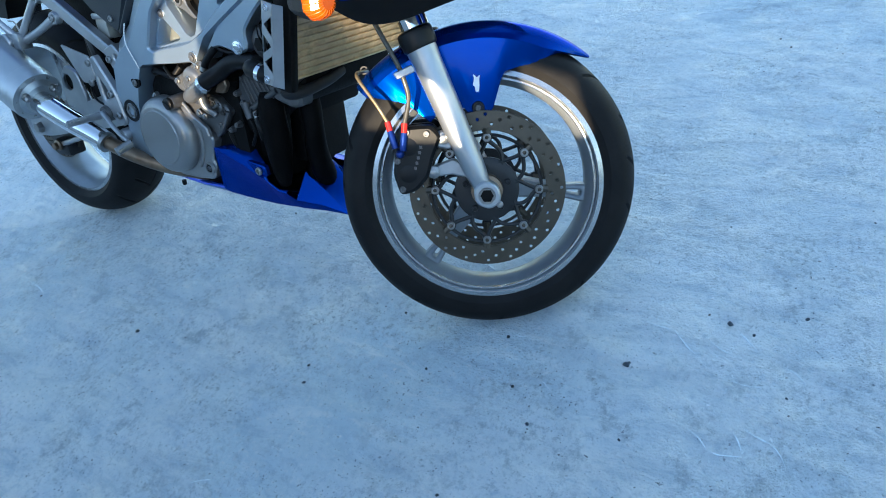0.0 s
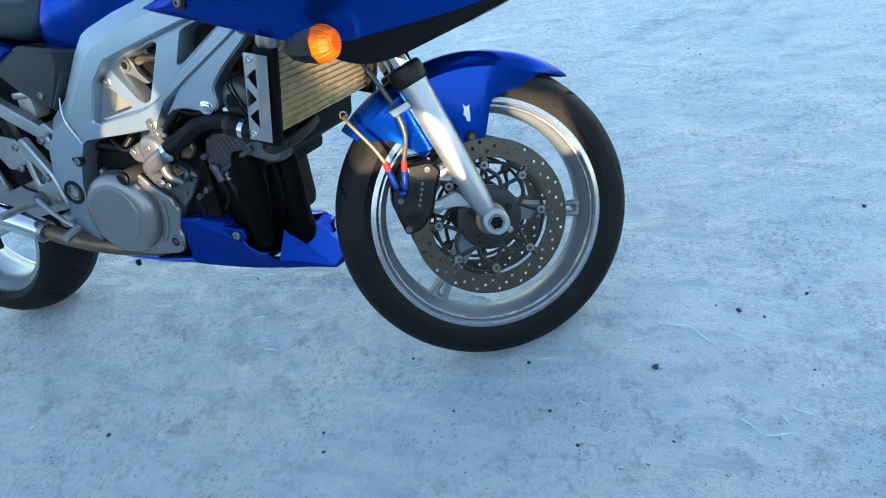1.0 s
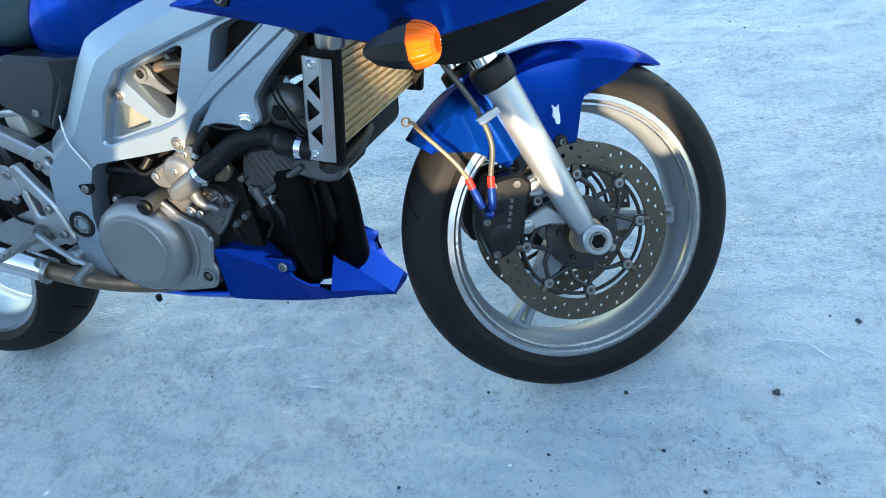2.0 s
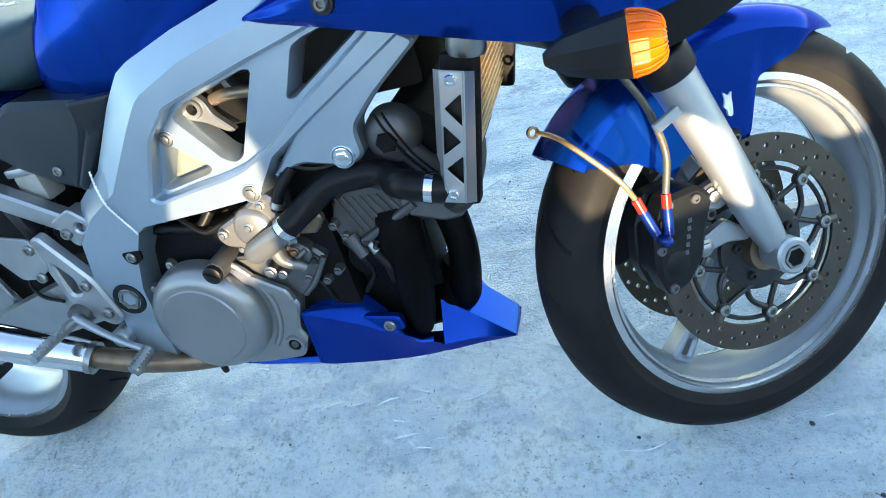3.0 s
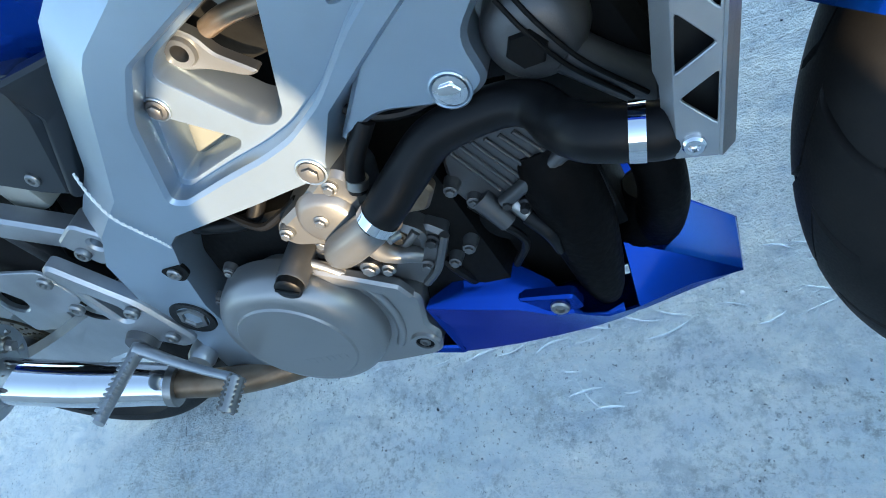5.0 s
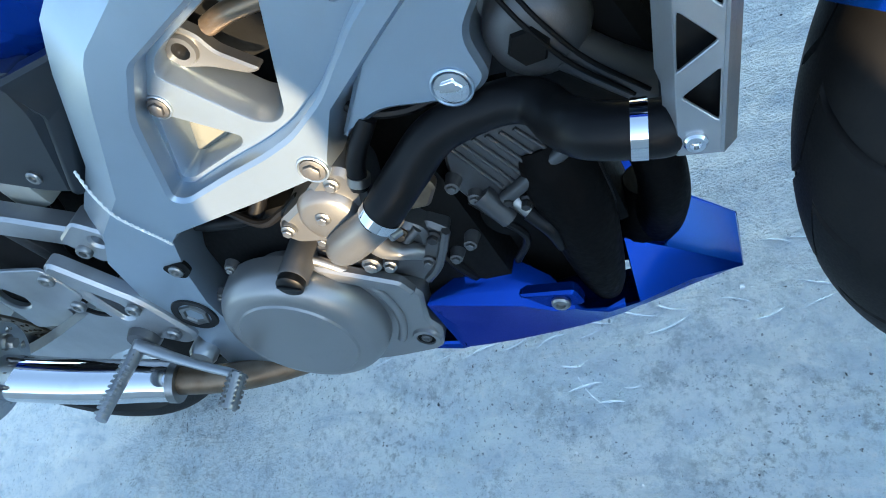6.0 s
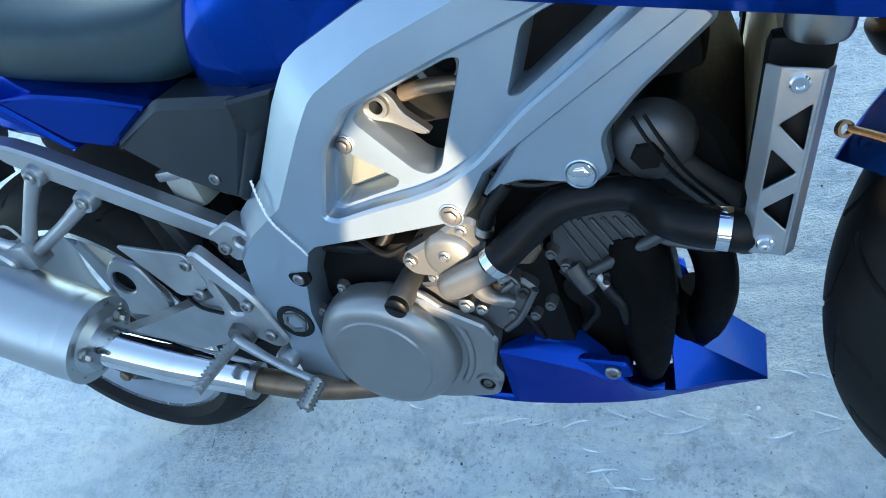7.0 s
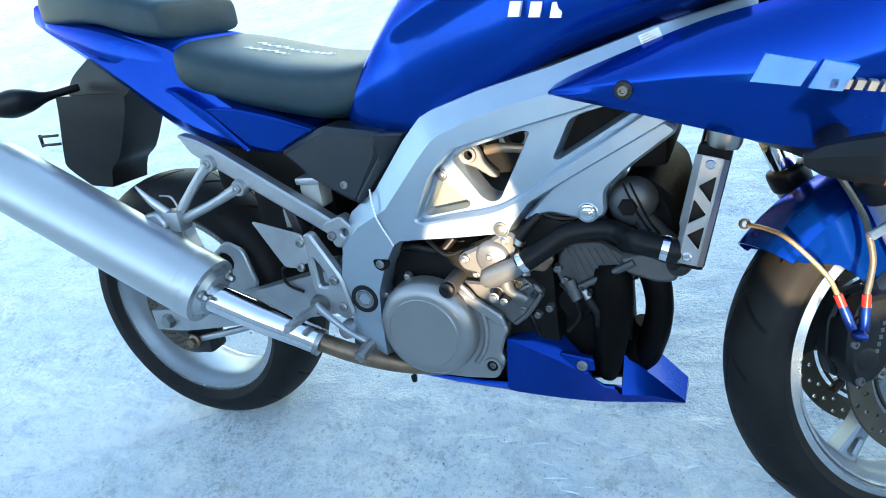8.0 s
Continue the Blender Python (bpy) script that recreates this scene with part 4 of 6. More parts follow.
def front_cylinder():
    """The forward cylinder: block with cast ribs, head with a bossed round cover, bolts."""
    m = Matrix.Translation((0.985, 0, 0.475)) @ Matrix.Rotation(radians(-38), 4, "Y")
    ob = part("front_cylinder", box(-0.075, 0.06, -0.125, 0.125, -0.062, 0.062, 0.012, m), CAST_DARK, bike, "grey front cylinder")
    fin = plate(fillet([(0.918, 0.461), (0.929, 0.499), (0.952, 0.515), (0.995, 0.517), (1.043, 0.486), (1.020, 0.470), (0.970, 0.440), (0.944, 0.416), (0.926, 0.434)], 0.007), -0.152, -0.12, (), 0.004)
    pad = part("cylinder_side", fin, CAST_SHADED, ob, "grey ribbed cylinder side")
    part("cylinder_stay", tube([(0.958, -0.156, 0.437), (1.046, -0.156, 0.482)], 0.0065, 2, 12), CAST_SHADED, pad)
    part("stay_knuckle", tube([(0.940, -0.154, 0.448), (0.953, -0.160, 0.416)], [0.011, 0.009], 2, 12), CAST_SHADED, pad)
    for k in range(7):
        f = k / 6
        a = Vector((0.938 + 0.070 * f, -0.1525, 0.506 - 0.004 * f))
        b = a + Vector((0.022, 0, -0.058 + 0.020 * f))
        part("rib", tube([a, b], 0.0022, 2, 8), CAST_SHADED, pad)
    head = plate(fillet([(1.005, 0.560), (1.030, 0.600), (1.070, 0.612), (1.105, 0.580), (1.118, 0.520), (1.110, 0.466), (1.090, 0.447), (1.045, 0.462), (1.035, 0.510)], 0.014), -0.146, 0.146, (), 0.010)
    # head coloured near-black in place of the shade over it
    hd = part("cylinder_head", head, DARK, bike, "cylinder head, near-black for the shade below the fairing")
    part("head_foot", plate(fillet([(1.020, 0.492), (1.060, 0.500), (1.112, 0.478), (1.108, 0.450), (1.080, 0.446), (1.030, 0.462)], 0.010), -0.156, -0.12, (), 0.006), CAST, hd, "grey exhaust port casting")
    part("cam_cover", lathe([(0.0, -0.175), (0.018, -0.175), (0.030, -0.170), (0.0355, -0.160), (0.037, -0.143), (0.0, -0.143)], 44, m=Matrix.Translation((1.048, 0, 0.580))), CAST_SHADED, hd, "round grey cam cover")
    part("cam_cap", lathe([(0.0, -0.178), (0.013, -0.178), (0.016, -0.173), (0.0, -0.173)], 6, m=Matrix.Translation((1.044, 0, 0.578))), DARK, hd)
    for dx in (-0.003, 0.007):
        part("cover_seam", tube([(1.040 + dx, -0.168, 0.614), (1.052 + dx, -0.177, 0.590), (1.068 + dx, -0.176, 0.555), (1.095 + dx, -0.168, 0.512)], 0.0018, 16, 8), DARK, hd)
    part("head_neck", tube([(1.060, -0.158, 0.560), (1.082, -0.154, 0.530), (1.108, -0.150, 0.500)], [0.016, 0.016, 0.018], 16, 16), CAST_SHADED, hd)
    for x, z in ((0.962, 0.437), (0.974, 0.428)):
        bolt(hd, (x, -0.152, z), 0.0048, CAST_DARK, (0, -1, 0), 0.012, "head_bolt", True)
    return ob


front_cylinder()
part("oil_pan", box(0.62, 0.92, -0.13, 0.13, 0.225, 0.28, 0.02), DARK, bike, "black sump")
# two blocks added only to close dark gaps in the camera's view
part("head_filler", box(0.95, 1.040, -0.06, 0.12, 0.40, 0.50, 0.02), DARK, bike, "black filler block below the cylinder head")
part("gap_filler", box(0.97, 1.026, -0.085, -0.025, 0.298, 0.46, 0.012), DARK, bike, "black filler block behind the headers")
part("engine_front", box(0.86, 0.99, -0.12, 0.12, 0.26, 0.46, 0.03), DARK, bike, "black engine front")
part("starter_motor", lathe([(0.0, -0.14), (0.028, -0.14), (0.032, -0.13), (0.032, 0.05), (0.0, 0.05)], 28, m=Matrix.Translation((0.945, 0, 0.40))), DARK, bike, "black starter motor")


def hoses():
    line = [(0.878, -0.2085, 0.4962), (0.893, -0.2045, 0.5060), (0.918, -0.189, 0.5200), (0.955, -0.179, 0.5400), (1.005, -0.175, 0.5440), (1.032, -0.180, 0.5390), (1.050, -0.203, 0.5360), (1.070, -0.229, 0.5440), (1.086, -0.2350, 0.5418), (1.1015, -0.2355, 0.5376), (1.116, -0.2345, 0.5335), (1.130, -0.222, 0.5300)]
    big = part("coolant_hose", tube(line, [0.0160, 0.0172, 0.0178, 0.0172, 0.0162, 0.0168, 0.0180, 0.0180, 0.0177, 0.0175, 0.0175, 0.0165], 110, 28), RUBBER, bike, "thick black rubber coolant hose")
    part("hose_clamp", tube([(0.8805, -0.2080, 0.4975), (0.8885, -0.2060, 0.5025)], 0.0184, 3, 28), CHROME, big, "bright hose clamp")
    part("hose_clamp", tube([(1.0968, -0.2355, 0.5389), (1.1062, -0.2355, 0.5363)], 0.0186, 3, 28), CHROME, big, "bright hose clamp")
    part("overflow_hose", tube([(0.872, -0.190, 0.520), (0.885, -0.186, 0.545), (0.910, -0.176, 0.570)], 0.008, 16, 12), RUBBER, bike, "thin black hose")
    part("hose_clamp", tube([(0.874, -0.1895, 0.524), (0.878, -0.188, 0.531)], 0.0095, 3, 16), STEEL, bike, "worm-drive hose clamp")


hoses()


def engine_clutter():
    """Sender, cables, clips and small brackets between the pump and the front cylinder."""
    snd = part("sender", tube([(0.958, -0.146, 0.436), (0.966, -0.152, 0.426), (0.977, -0.160, 0.408)], [0.008, 0.0085, 0.006], 8, 12), STEEL, bike, "small metal sender")
    part("sender_boot", tube([(0.972, -0.157, 0.416), (0.985, -0.166, 0.398), (0.984, -0.166, 0.372)], [0.0085, 0.007, 0.0035], 12, 10), RUBBER, snd, "black rubber boot")
    part("pump_clip", plate(fillet([(0.884, 0.476), (0.900, 0.500), (0.922, 0.508), (0.926, 0.492), (0.910, 0.474)], 0.005), -0.184, -0.172, (), 0.003), RUSTY, bike, "bronze-coloured bracket by the pump")
    part("engine_cable", tube([(0.700, -0.162, 0.520), (0.735, -0.172, 0.498), (0.765, -0.170, 0.503), (0.790, -0.166, 0.512)], 0.0042, 24, 8), RUBBER, bike, "thin black cable")
    part("engine_cable", tube([(0.925, -0.150, 0.440), (0.945, -0.160, 0.420), (0.955, -0.156, 0.385), (0.930, -0.150, 0.350)], 0.0040, 24, 8), RUBBER, bike, "thin black cable")
    part("engine_cable", tube([(0.880, -0.160, 0.600), (0.905, -0.172, 0.575), (0.935, -0.168, 0.560), (0.975, -0.158, 0.556), (1.010, -0.150, 0.545)], 0.0045, 24, 8), RUBBER, bike, "thin black cable")
    part("breather_hose", tube([(0.640, -0.150, 0.505), (0.680, -0.165, 0.510), (0.720, -0.160, 0.500), (0.745, -0.150, 0.520)], 0.008, 20, 12), RUBBER, bike, "black breather hose")
    for x, z, y in ((0.905, 0.398, -0.150), (0.884, 0.386, -0.152), (0.935, 0.448, -0.146), (0.925, 0.470, -0.150)):
        part("casing_boss", lathe([(0.0, y - 0.012), (0.0062, y - 0.012), (0.008, y), (0.0, y)], 14, m=Matrix.Translation((x, 0, z))), CAST, bike)
        bolt(bike, (x, y - 0.012, z), 0.0046, CAST, (0, -1, 0), 0.005, "casing_bolt", True)
    part("clamp_screw", tube([(0.8935, -0.212, 0.4835), (0.8880, -0.220, 0.4870)], 0.0042, 2, 10), STEEL, bike)
    part("drain_tube", tube([(0.86, -0.150, 0.40), (0.875, -0.158, 0.370), (0.880, -0.150, 0.330), (0.870, -0.140, 0.290)], 0.005, 20, 8), RUBBER, bike, "black drain tube")


engine_clutter()


def exhaust():
    part("exhaust_header", tube([(1.045, -0.075, 0.480), (1.066, -0.088, 0.432), (1.0735, -0.096, 0.385), (1.067, -0.090, 0.338), (1.052, -0.070, 0.294), (1.036, -0.048, 0.256), (1.005, -0.040, 0.232), (0.93, -0.05, 0.225), (0.85, -0.06, 0.225)], [0.025, 0.024, 0.0225, 0.0235, 0.026, 0.027, 0.026, 0.024, 0.024], 60, 22), HEADER, bike, "black exhaust header pipe")
    # added tube that fills the dark gap between the two pipes
    part("header_filler", tube([(1.046, -0.062, 0.330), (1.030, -0.056, 0.290), (1.008, -0.050, 0.250), (0.97, -0.05, 0.235)], [0.020, 0.028, 0.030, 0.026], 20, 18), HEADER, bike, "black filler tube above the belly fairing")
    part("heat_shield", tube([(1.004, -0.130, 0.468), (1.006, -0.138, 0.440), (1.004, -0.140, 0.385), (0.998, -0.138, 0.330), (0.992, -0.134, 0.285), (0.988, -0.130, 0.258)], [0.028, 0.033, 0.032, 0.027, 0.021, 0.014], 40, 20), HEADER, bike, "black wrapped second header")
    part("spark_lead", tube([(1.035, -0.135, 0.460), (1.038, -0.138, 0.420), (1.034, -0.132, 0.380)], 0.0022, 24, 8), RUBBER, bike, "thin black cable")
    part("lower_pipe", tube([(1.108, -0.195, 0.498), (1.114, -0.185, 0.488), (1.122, -0.150, 0.484), (1.124, -0.08, 0.490), (1.120, -0.03, 0.500)], [0.012, 0.014, 0.012, 0.011, 0.011], 30, 18), CAST_DARK, bike, "dark grey coolant pipe below the radiator")
    part("link_pipe", tube([(0.72, -0.10, 0.235), (0.62, -0.165, 0.268), (0.54, -0.205, 0.305), (0.455, -0.222, 0.342)], 0.0180, 30, 22), RUSTY, bike, "heat-browned steel exhaust pipe")
    ch = part("chrome_pipe", tube([(0.470, -0.221, 0.335), (0.440, -0.224, 0.350), (0.36, -0.236, 0.388), (0.235, -0.246, 0.446)], [0.0245, 0.0265, 0.0285, 0.0300], 30, 32), CHROME, bike, "polished chrome exhaust sleeve")
    part("pipe_clamp", tube([(0.473, -0.2206, 0.3335), (0.464, -0.2218, 0.338)], 0.0262, 3, 28), STEEL, ch, "steel band clamp")
    a, b = Vector((0.243, -0.245, 0.453)), Vector((-0.205, -0.260, 0.705))
    d = (b - a).normalized()
    pts = [a, a + d * 0.012, a + d * 0.02, b - d * 0.03, b - d * 0.012, b]
    sil = part("silencer", tube(pts, [0.054, 0.064, 0.067, 0.067, 0.062, 0.050], 36, 40), SILENCER, bike, "satin silver round silencer")
    part("end_cap", tube([a - d * 0.026, a - d * 0.020, a - d * 0.006, a + d * 0.008, a + d * 0.026, a + d * 0.030], [0.040, 0.046, 0.0600, 0.0670, 0.0678, 0.067], 24, 40), SILENCER, sil, "rounded silver front end cap")
    part("tail_spout", tube([b - d * 0.004, b + d * 0.02], 0.030, 3, 24), STEEL, sil)
    side = Vector((0, -1, 0))
    up = d.cross(side).normalized()
    for k in range(9):
        t = 2 * math.pi * k / 9
        n = side * math.cos(t) + up * math.sin(t)
        bolt(sil, a - d * 0.010 + n * 0.0565, 0.006, STEEL, (n - d).normalized(), 0.006, "rivet")
    for k in range(3):
        t = 2 * math.pi * k / 3 + 0.4
        n = side * math.cos(t) + up * math.sin(t)
        bolt(sil, a - d * 0.024 + n * 0.042, 0.008, STEEL, -d, 0.016, "flange_bolt", True)
    part("silencer_bracket", plate(fillet([(0.10, 0.575), (0.165, 0.545), (0.175, 0.555), (0.115, 0.595)], 0.004), -0.268, -0.225, (), 0.002), STEEL, sil, "welded hanger bracket")
    return sil


exhaust()


def belly_pan():
    """A V-shaped chin fairing with a notch for the header, narrowing to a blunt nose."""
    sec = [
        (0.560, (0.110, 0.222), (0.111, 0.220), (0.112, 0.219), (0.108, 0.216), (0.0, 0.206)),
        (0.700, (0.140, 0.232), (0.142, 0.229), (0.143, 0.226), (0.138, 0.220), (0.0, 0.207)),
        (0.814, (0.160, 0.245), (0.163, 0.242), (0.166, 0.238), (0.156, 0.226), (0.0, 0.207)),
        (0.830, (0.166, 0.342), (0.177, 0.344), (0.181, 0.345), (0.154, 0.222), (0.0, 0.204)),
        (0.870, (0.150, 0.350), (0.168, 0.340), (0.178, 0.328), (0.150, 0.217), (0.0, 0.198)),
        (0.915, (0.134, 0.338), (0.158, 0.322), (0.171, 0.304), (0.141, 0.209), (0.0, 0.193)),
        (0.945, (0.142, 0.308), (0.158, 0.299), (0.172, 0.288), (0.134, 0.204), (0.0, 0.189)),
        (0.962, (0.160, 0.288), (0.164, 0.285), (0.167, 0.280), (0.130, 0.202), (0.0, 0.187)),
        (0.968, (0.162, 0.272), (0.163, 0.271), (0.163, 0.269), (0.128, 0.201), (0.0, 0.186)),
        (0.985, (0.150, 0.251), (0.152, 0.250), (0.154, 0.248), (0.122, 0.198), (0.0, 0.184)),
        (1.000, (0.138, 0.246), (0.142, 0.244), (0.145, 0.240), (0.114, 0.195), (0.0, 0.182)),
        (1.008, (0.001, 0.286), (0.0815, 0.272), (0.126, 0.218), (0.110, 0.192), (0.0, 0.180)),
        (1.058, (0.001, 0.2355), (0.0755, 0.227), (0.094, 0.200), (0.088, 0.184), (0.0, 0.172)),
        (1.107, (0.001, 0.1860), (0.0690, 0.179), (0.0685, 0.175), (0.064, 0.171), (0.0, 0.166)),
    ]
    def skin(grow, lift):
        bm = bmesh.new()
        rows = []
        for x, *pts in sec:
            ring = []
            for (y0, z0), (y1, z1) in zip(pts, pts[1:]):
                for f in (0, 0.25, 0.5, 0.75):
                    ring.append((x, -(y0 + (y1 - y0) * f) * grow, z0 + (z1 - z0) * f + lift))
            full = ring + [(x, 0.0, pts[-1][1] + lift)] + [(a, -b, c - max(0.0, c - 0.20) * 0.85) if a < 1.004 else (a, -b * (0.85 - 6.6 * (a - 1.008)), max(pts[-1][1] + 0.004, c + b * 0.8)) for a, b, c in ring[::-1]]
            rows.append([bm.verts.new(p) for p in full])
        for i, (a, b) in enumerate(zip(rows, rows[1:])):
            for k in range(len(a) - 1):
                # the open floor under the headers
                if (6 <= i <= 9 and 14 <= k <= 17) or (i == 10 and (k < 8 or k > 23)):
                    continue
                bm.faces.new((a[k], a[k + 1], b[k + 1], b[k]))
        for a, b in zip(rows[11:], rows[12:]):
            bm.faces.new((a[0], b[0], b[-1], a[-1]))
        last = rows[-1]
        n = len(last)
        for k in range(n // 2):
            if k + 1 < n - 2 - k:
                bm.faces.new((last[k], last[k + 1], last[n - 2 - k], last[n - 1 - k]))
        return bm

    bm = shell(skin(1.0, 0.0), 0.003)
    ob = part("belly_pan", bm, BLUE, bike, "glossy blue belly fairing under the engine", smooth=24)
    part("mounting_tab", plate(fillet([(0.915, 0.318), (0.972, 0.310), (0.975, 0.286), (0.940, 0.288)], 0.006), -0.1690, -0.156, (), 0.003), BLUE, ob)
    bolt(ob, (0.954, -0.1690, 0.298), 0.0095, STEEL, (0, -1, 0), 0.005)
    bolt(ob, (0.60, -0.124, 0.214), 0.006, BLACK, (0, 0, -1), 0.012)
    return ob


belly_pan()


def radiator():
    """A cross-flow radiator: end tanks, stacked flat tubes with fins between, silver side guard."""
    T = Matrix.Translation((1.118, 0, 0.512)) @ Matrix.Rotation(radians(13), 4, "Y")
    H = 0.165
    rad = part("radiator", box(-0.004, 0.010, -0.200, 0.200, 0.0, H, 0.003), FIN, bike, "dusty radiator core, sunlight put into its warm colour", T)
    for k in range(13):
        z = 0.006 + k * (H - 0.012) / 12
        part("radiator_tube", box(0.008, 0.0155, -0.198, 0.198, z - 0.0016, z + 0.0016, 0.0008), FIN, rad)
    for s in (-1, 1):
        part("side_tank", box(-0.010, 0.034, s * 0.205 - 0.010, s * 0.205 + 0.012, -0.012, H + 0.004, 0.008), DARK, rad, "black radiator end tank")
    part("filler_neck", lathe([(0.0, -0.012), (0.020, -0.012), (0.022, -0.006), (0.022, 0.012), (0.0, 0.012)], 24, m=Matrix.Translation((0.020, -0.205, H + 0.014)) @ Matrix.Rotation(radians(90), 4, "X")), STEEL, rad, "metal filler neck")
    # mount with a bolt at the far lower corner
    part("mount_ear", plate(fillet([(-0.012, 0.02), (0.03, 0.02), (0.03, 0.06), (-0.012, 0.06)], 0.01), 0.205, 0.225), BLACK, rad)
    return rad


radiator()


def side_guard():
    """A folded aluminium guard with three triangular openings beside the radiator."""
    def strip(points, y):
        bm = bmesh.new()
        bm.faces.new([bm.verts.new((x, d, z)) for (x, z), d in zip(points, y)])
        shell(bm, 0.0018)
        return bm

    a, b, c, d = (1.1186, 0.5225), (1.1409, 0.5175), (1.1766, 0.6640), (1.1520, 0.6709)
    tri = [[(1.1468, 0.6299), (1.1685, 0.6419), (1.1609, 0.6065)], [(1.1413, 0.6125), (1.1322, 0.5783), (1.1556, 0.5899)], [(1.1307, 0.5623), (1.1531, 0.5739), (1.1451, 0.5404)]]
    ob = part("radiator_guard", plate([a, b, c, d], -0.2500, -0.2478, [fillet(t, 0.0022, 2) for t in tri], 0.0006), ALU_PLAIN, bike, "silver radiator side guard with triangular cut-outs")
    # the two folded edges, the rear one stepping in towards its foot
    part("flange", strip([a, d, (1.1431, 0.6694), (1.1208, 0.5757), (1.1215, 0.5660), (1.1110, 0.5165)], (-0.2492, -0.2492, -0.236, -0.236, -0.2370, -0.236)), ALU_PLAIN, ob)
    part("flange", strip([b, c, (1.1823, 0.6570), (1.1476, 0.5080)], (-0.2492, -0.2492, -0.230, -0.230)), ALU_PLAIN, ob)
    for x, z in ((1.1305, 0.5310), (1.1616, 0.6585)):
        bolt(ob, (x, -0.2500, z), 0.0066, CHROME, (0, -1, 0), 0.004)
    part("guard_backing", plate([(1.1215, 0.530), (1.1420, 0.525), (1.1740, 0.660), (1.1530, 0.666)], -0.238, -0.236), BLACK, ob)
    return ob


side_guard()


# ---- bodywork ----
def bodied(sections, nx, power=2.6, seg=36):
    """A body lofted along x from sections (x, half width, bottom z, top z, widest z, edge): a rounded closed cross-section."""
    out = []
    for x, w, z0, z1, zm in sections:
        ring = []
        for k in range(seg):
            t = 2 * math.pi * k / seg
            c, s = math.cos(t), math.sin(t)
            y = w * math.copysign(abs(c) ** (2 / power), c)
            h = (z1 - zm) if s > 0 else (zm - z0)
            ring.append((x, y, zm + h * math.copysign(abs(s) ** (2 / power), s)))
        out.append(ring)
    return loft(out, nx)


def tank():
    bm = bodied([(0.555, 0.110, 0.705, 0.765, 0.745), (0.590, 0.136, 0.672, 0.812, 0.76), (0.640, 0.146, 0.642, 0.878, 0.78), (0.700, 0.153, 0.640, 0.945, 0.80), (0.800, 0.168, 0.700, 1.000, 0.84), (0.950, 0.180, 0.780, 1.030, 0.88), (1.080, 0.168, 0.815, 1.000, 0.90), (1.180, 0.12, 0.840, 0.950, 0.90), (1.220, 0.06, 0.86, 0.92, 0.89)], 72, 2.7, 72)
    # hollows for the rider's knees, with a firm upper edge
    for v in bm.verts:
        x, z = v.co.x, v.co.z
        edge = 0.875 + 0.32 * (x - 0.68)
        low = min(1.0, max(0.0, (edge - z) / 0.028))
        along_x = min(1.0, max(0.0, (x - 0.640) / 0.05)) * min(1.0, max(0.0, (0.98 - x) / 0.10))
        v.co.y *= 1 - 0.10 * low * along_x
    ob = part("fuel_tank", bm, BLUE, bike, "glossy metallic blue fuel tank", smooth=60)
    # maker's name drawn as plain slanted bars
    for k in range(3):
        x, z = 0.893 + 0.030 * k, 0.866 - 0.0045 * k
        bar = plate([(x, z), (x + 0.016, z - 0.002), (x + 0.022, z + 0.018), (x + 0.006, z + 0.020)], -0.1770, -0.155)
        part("lettering_bar", bar, DECAL_WHITE, ob, "white bars in place of lettering" if k == 0 else "")
    return ob


tank()


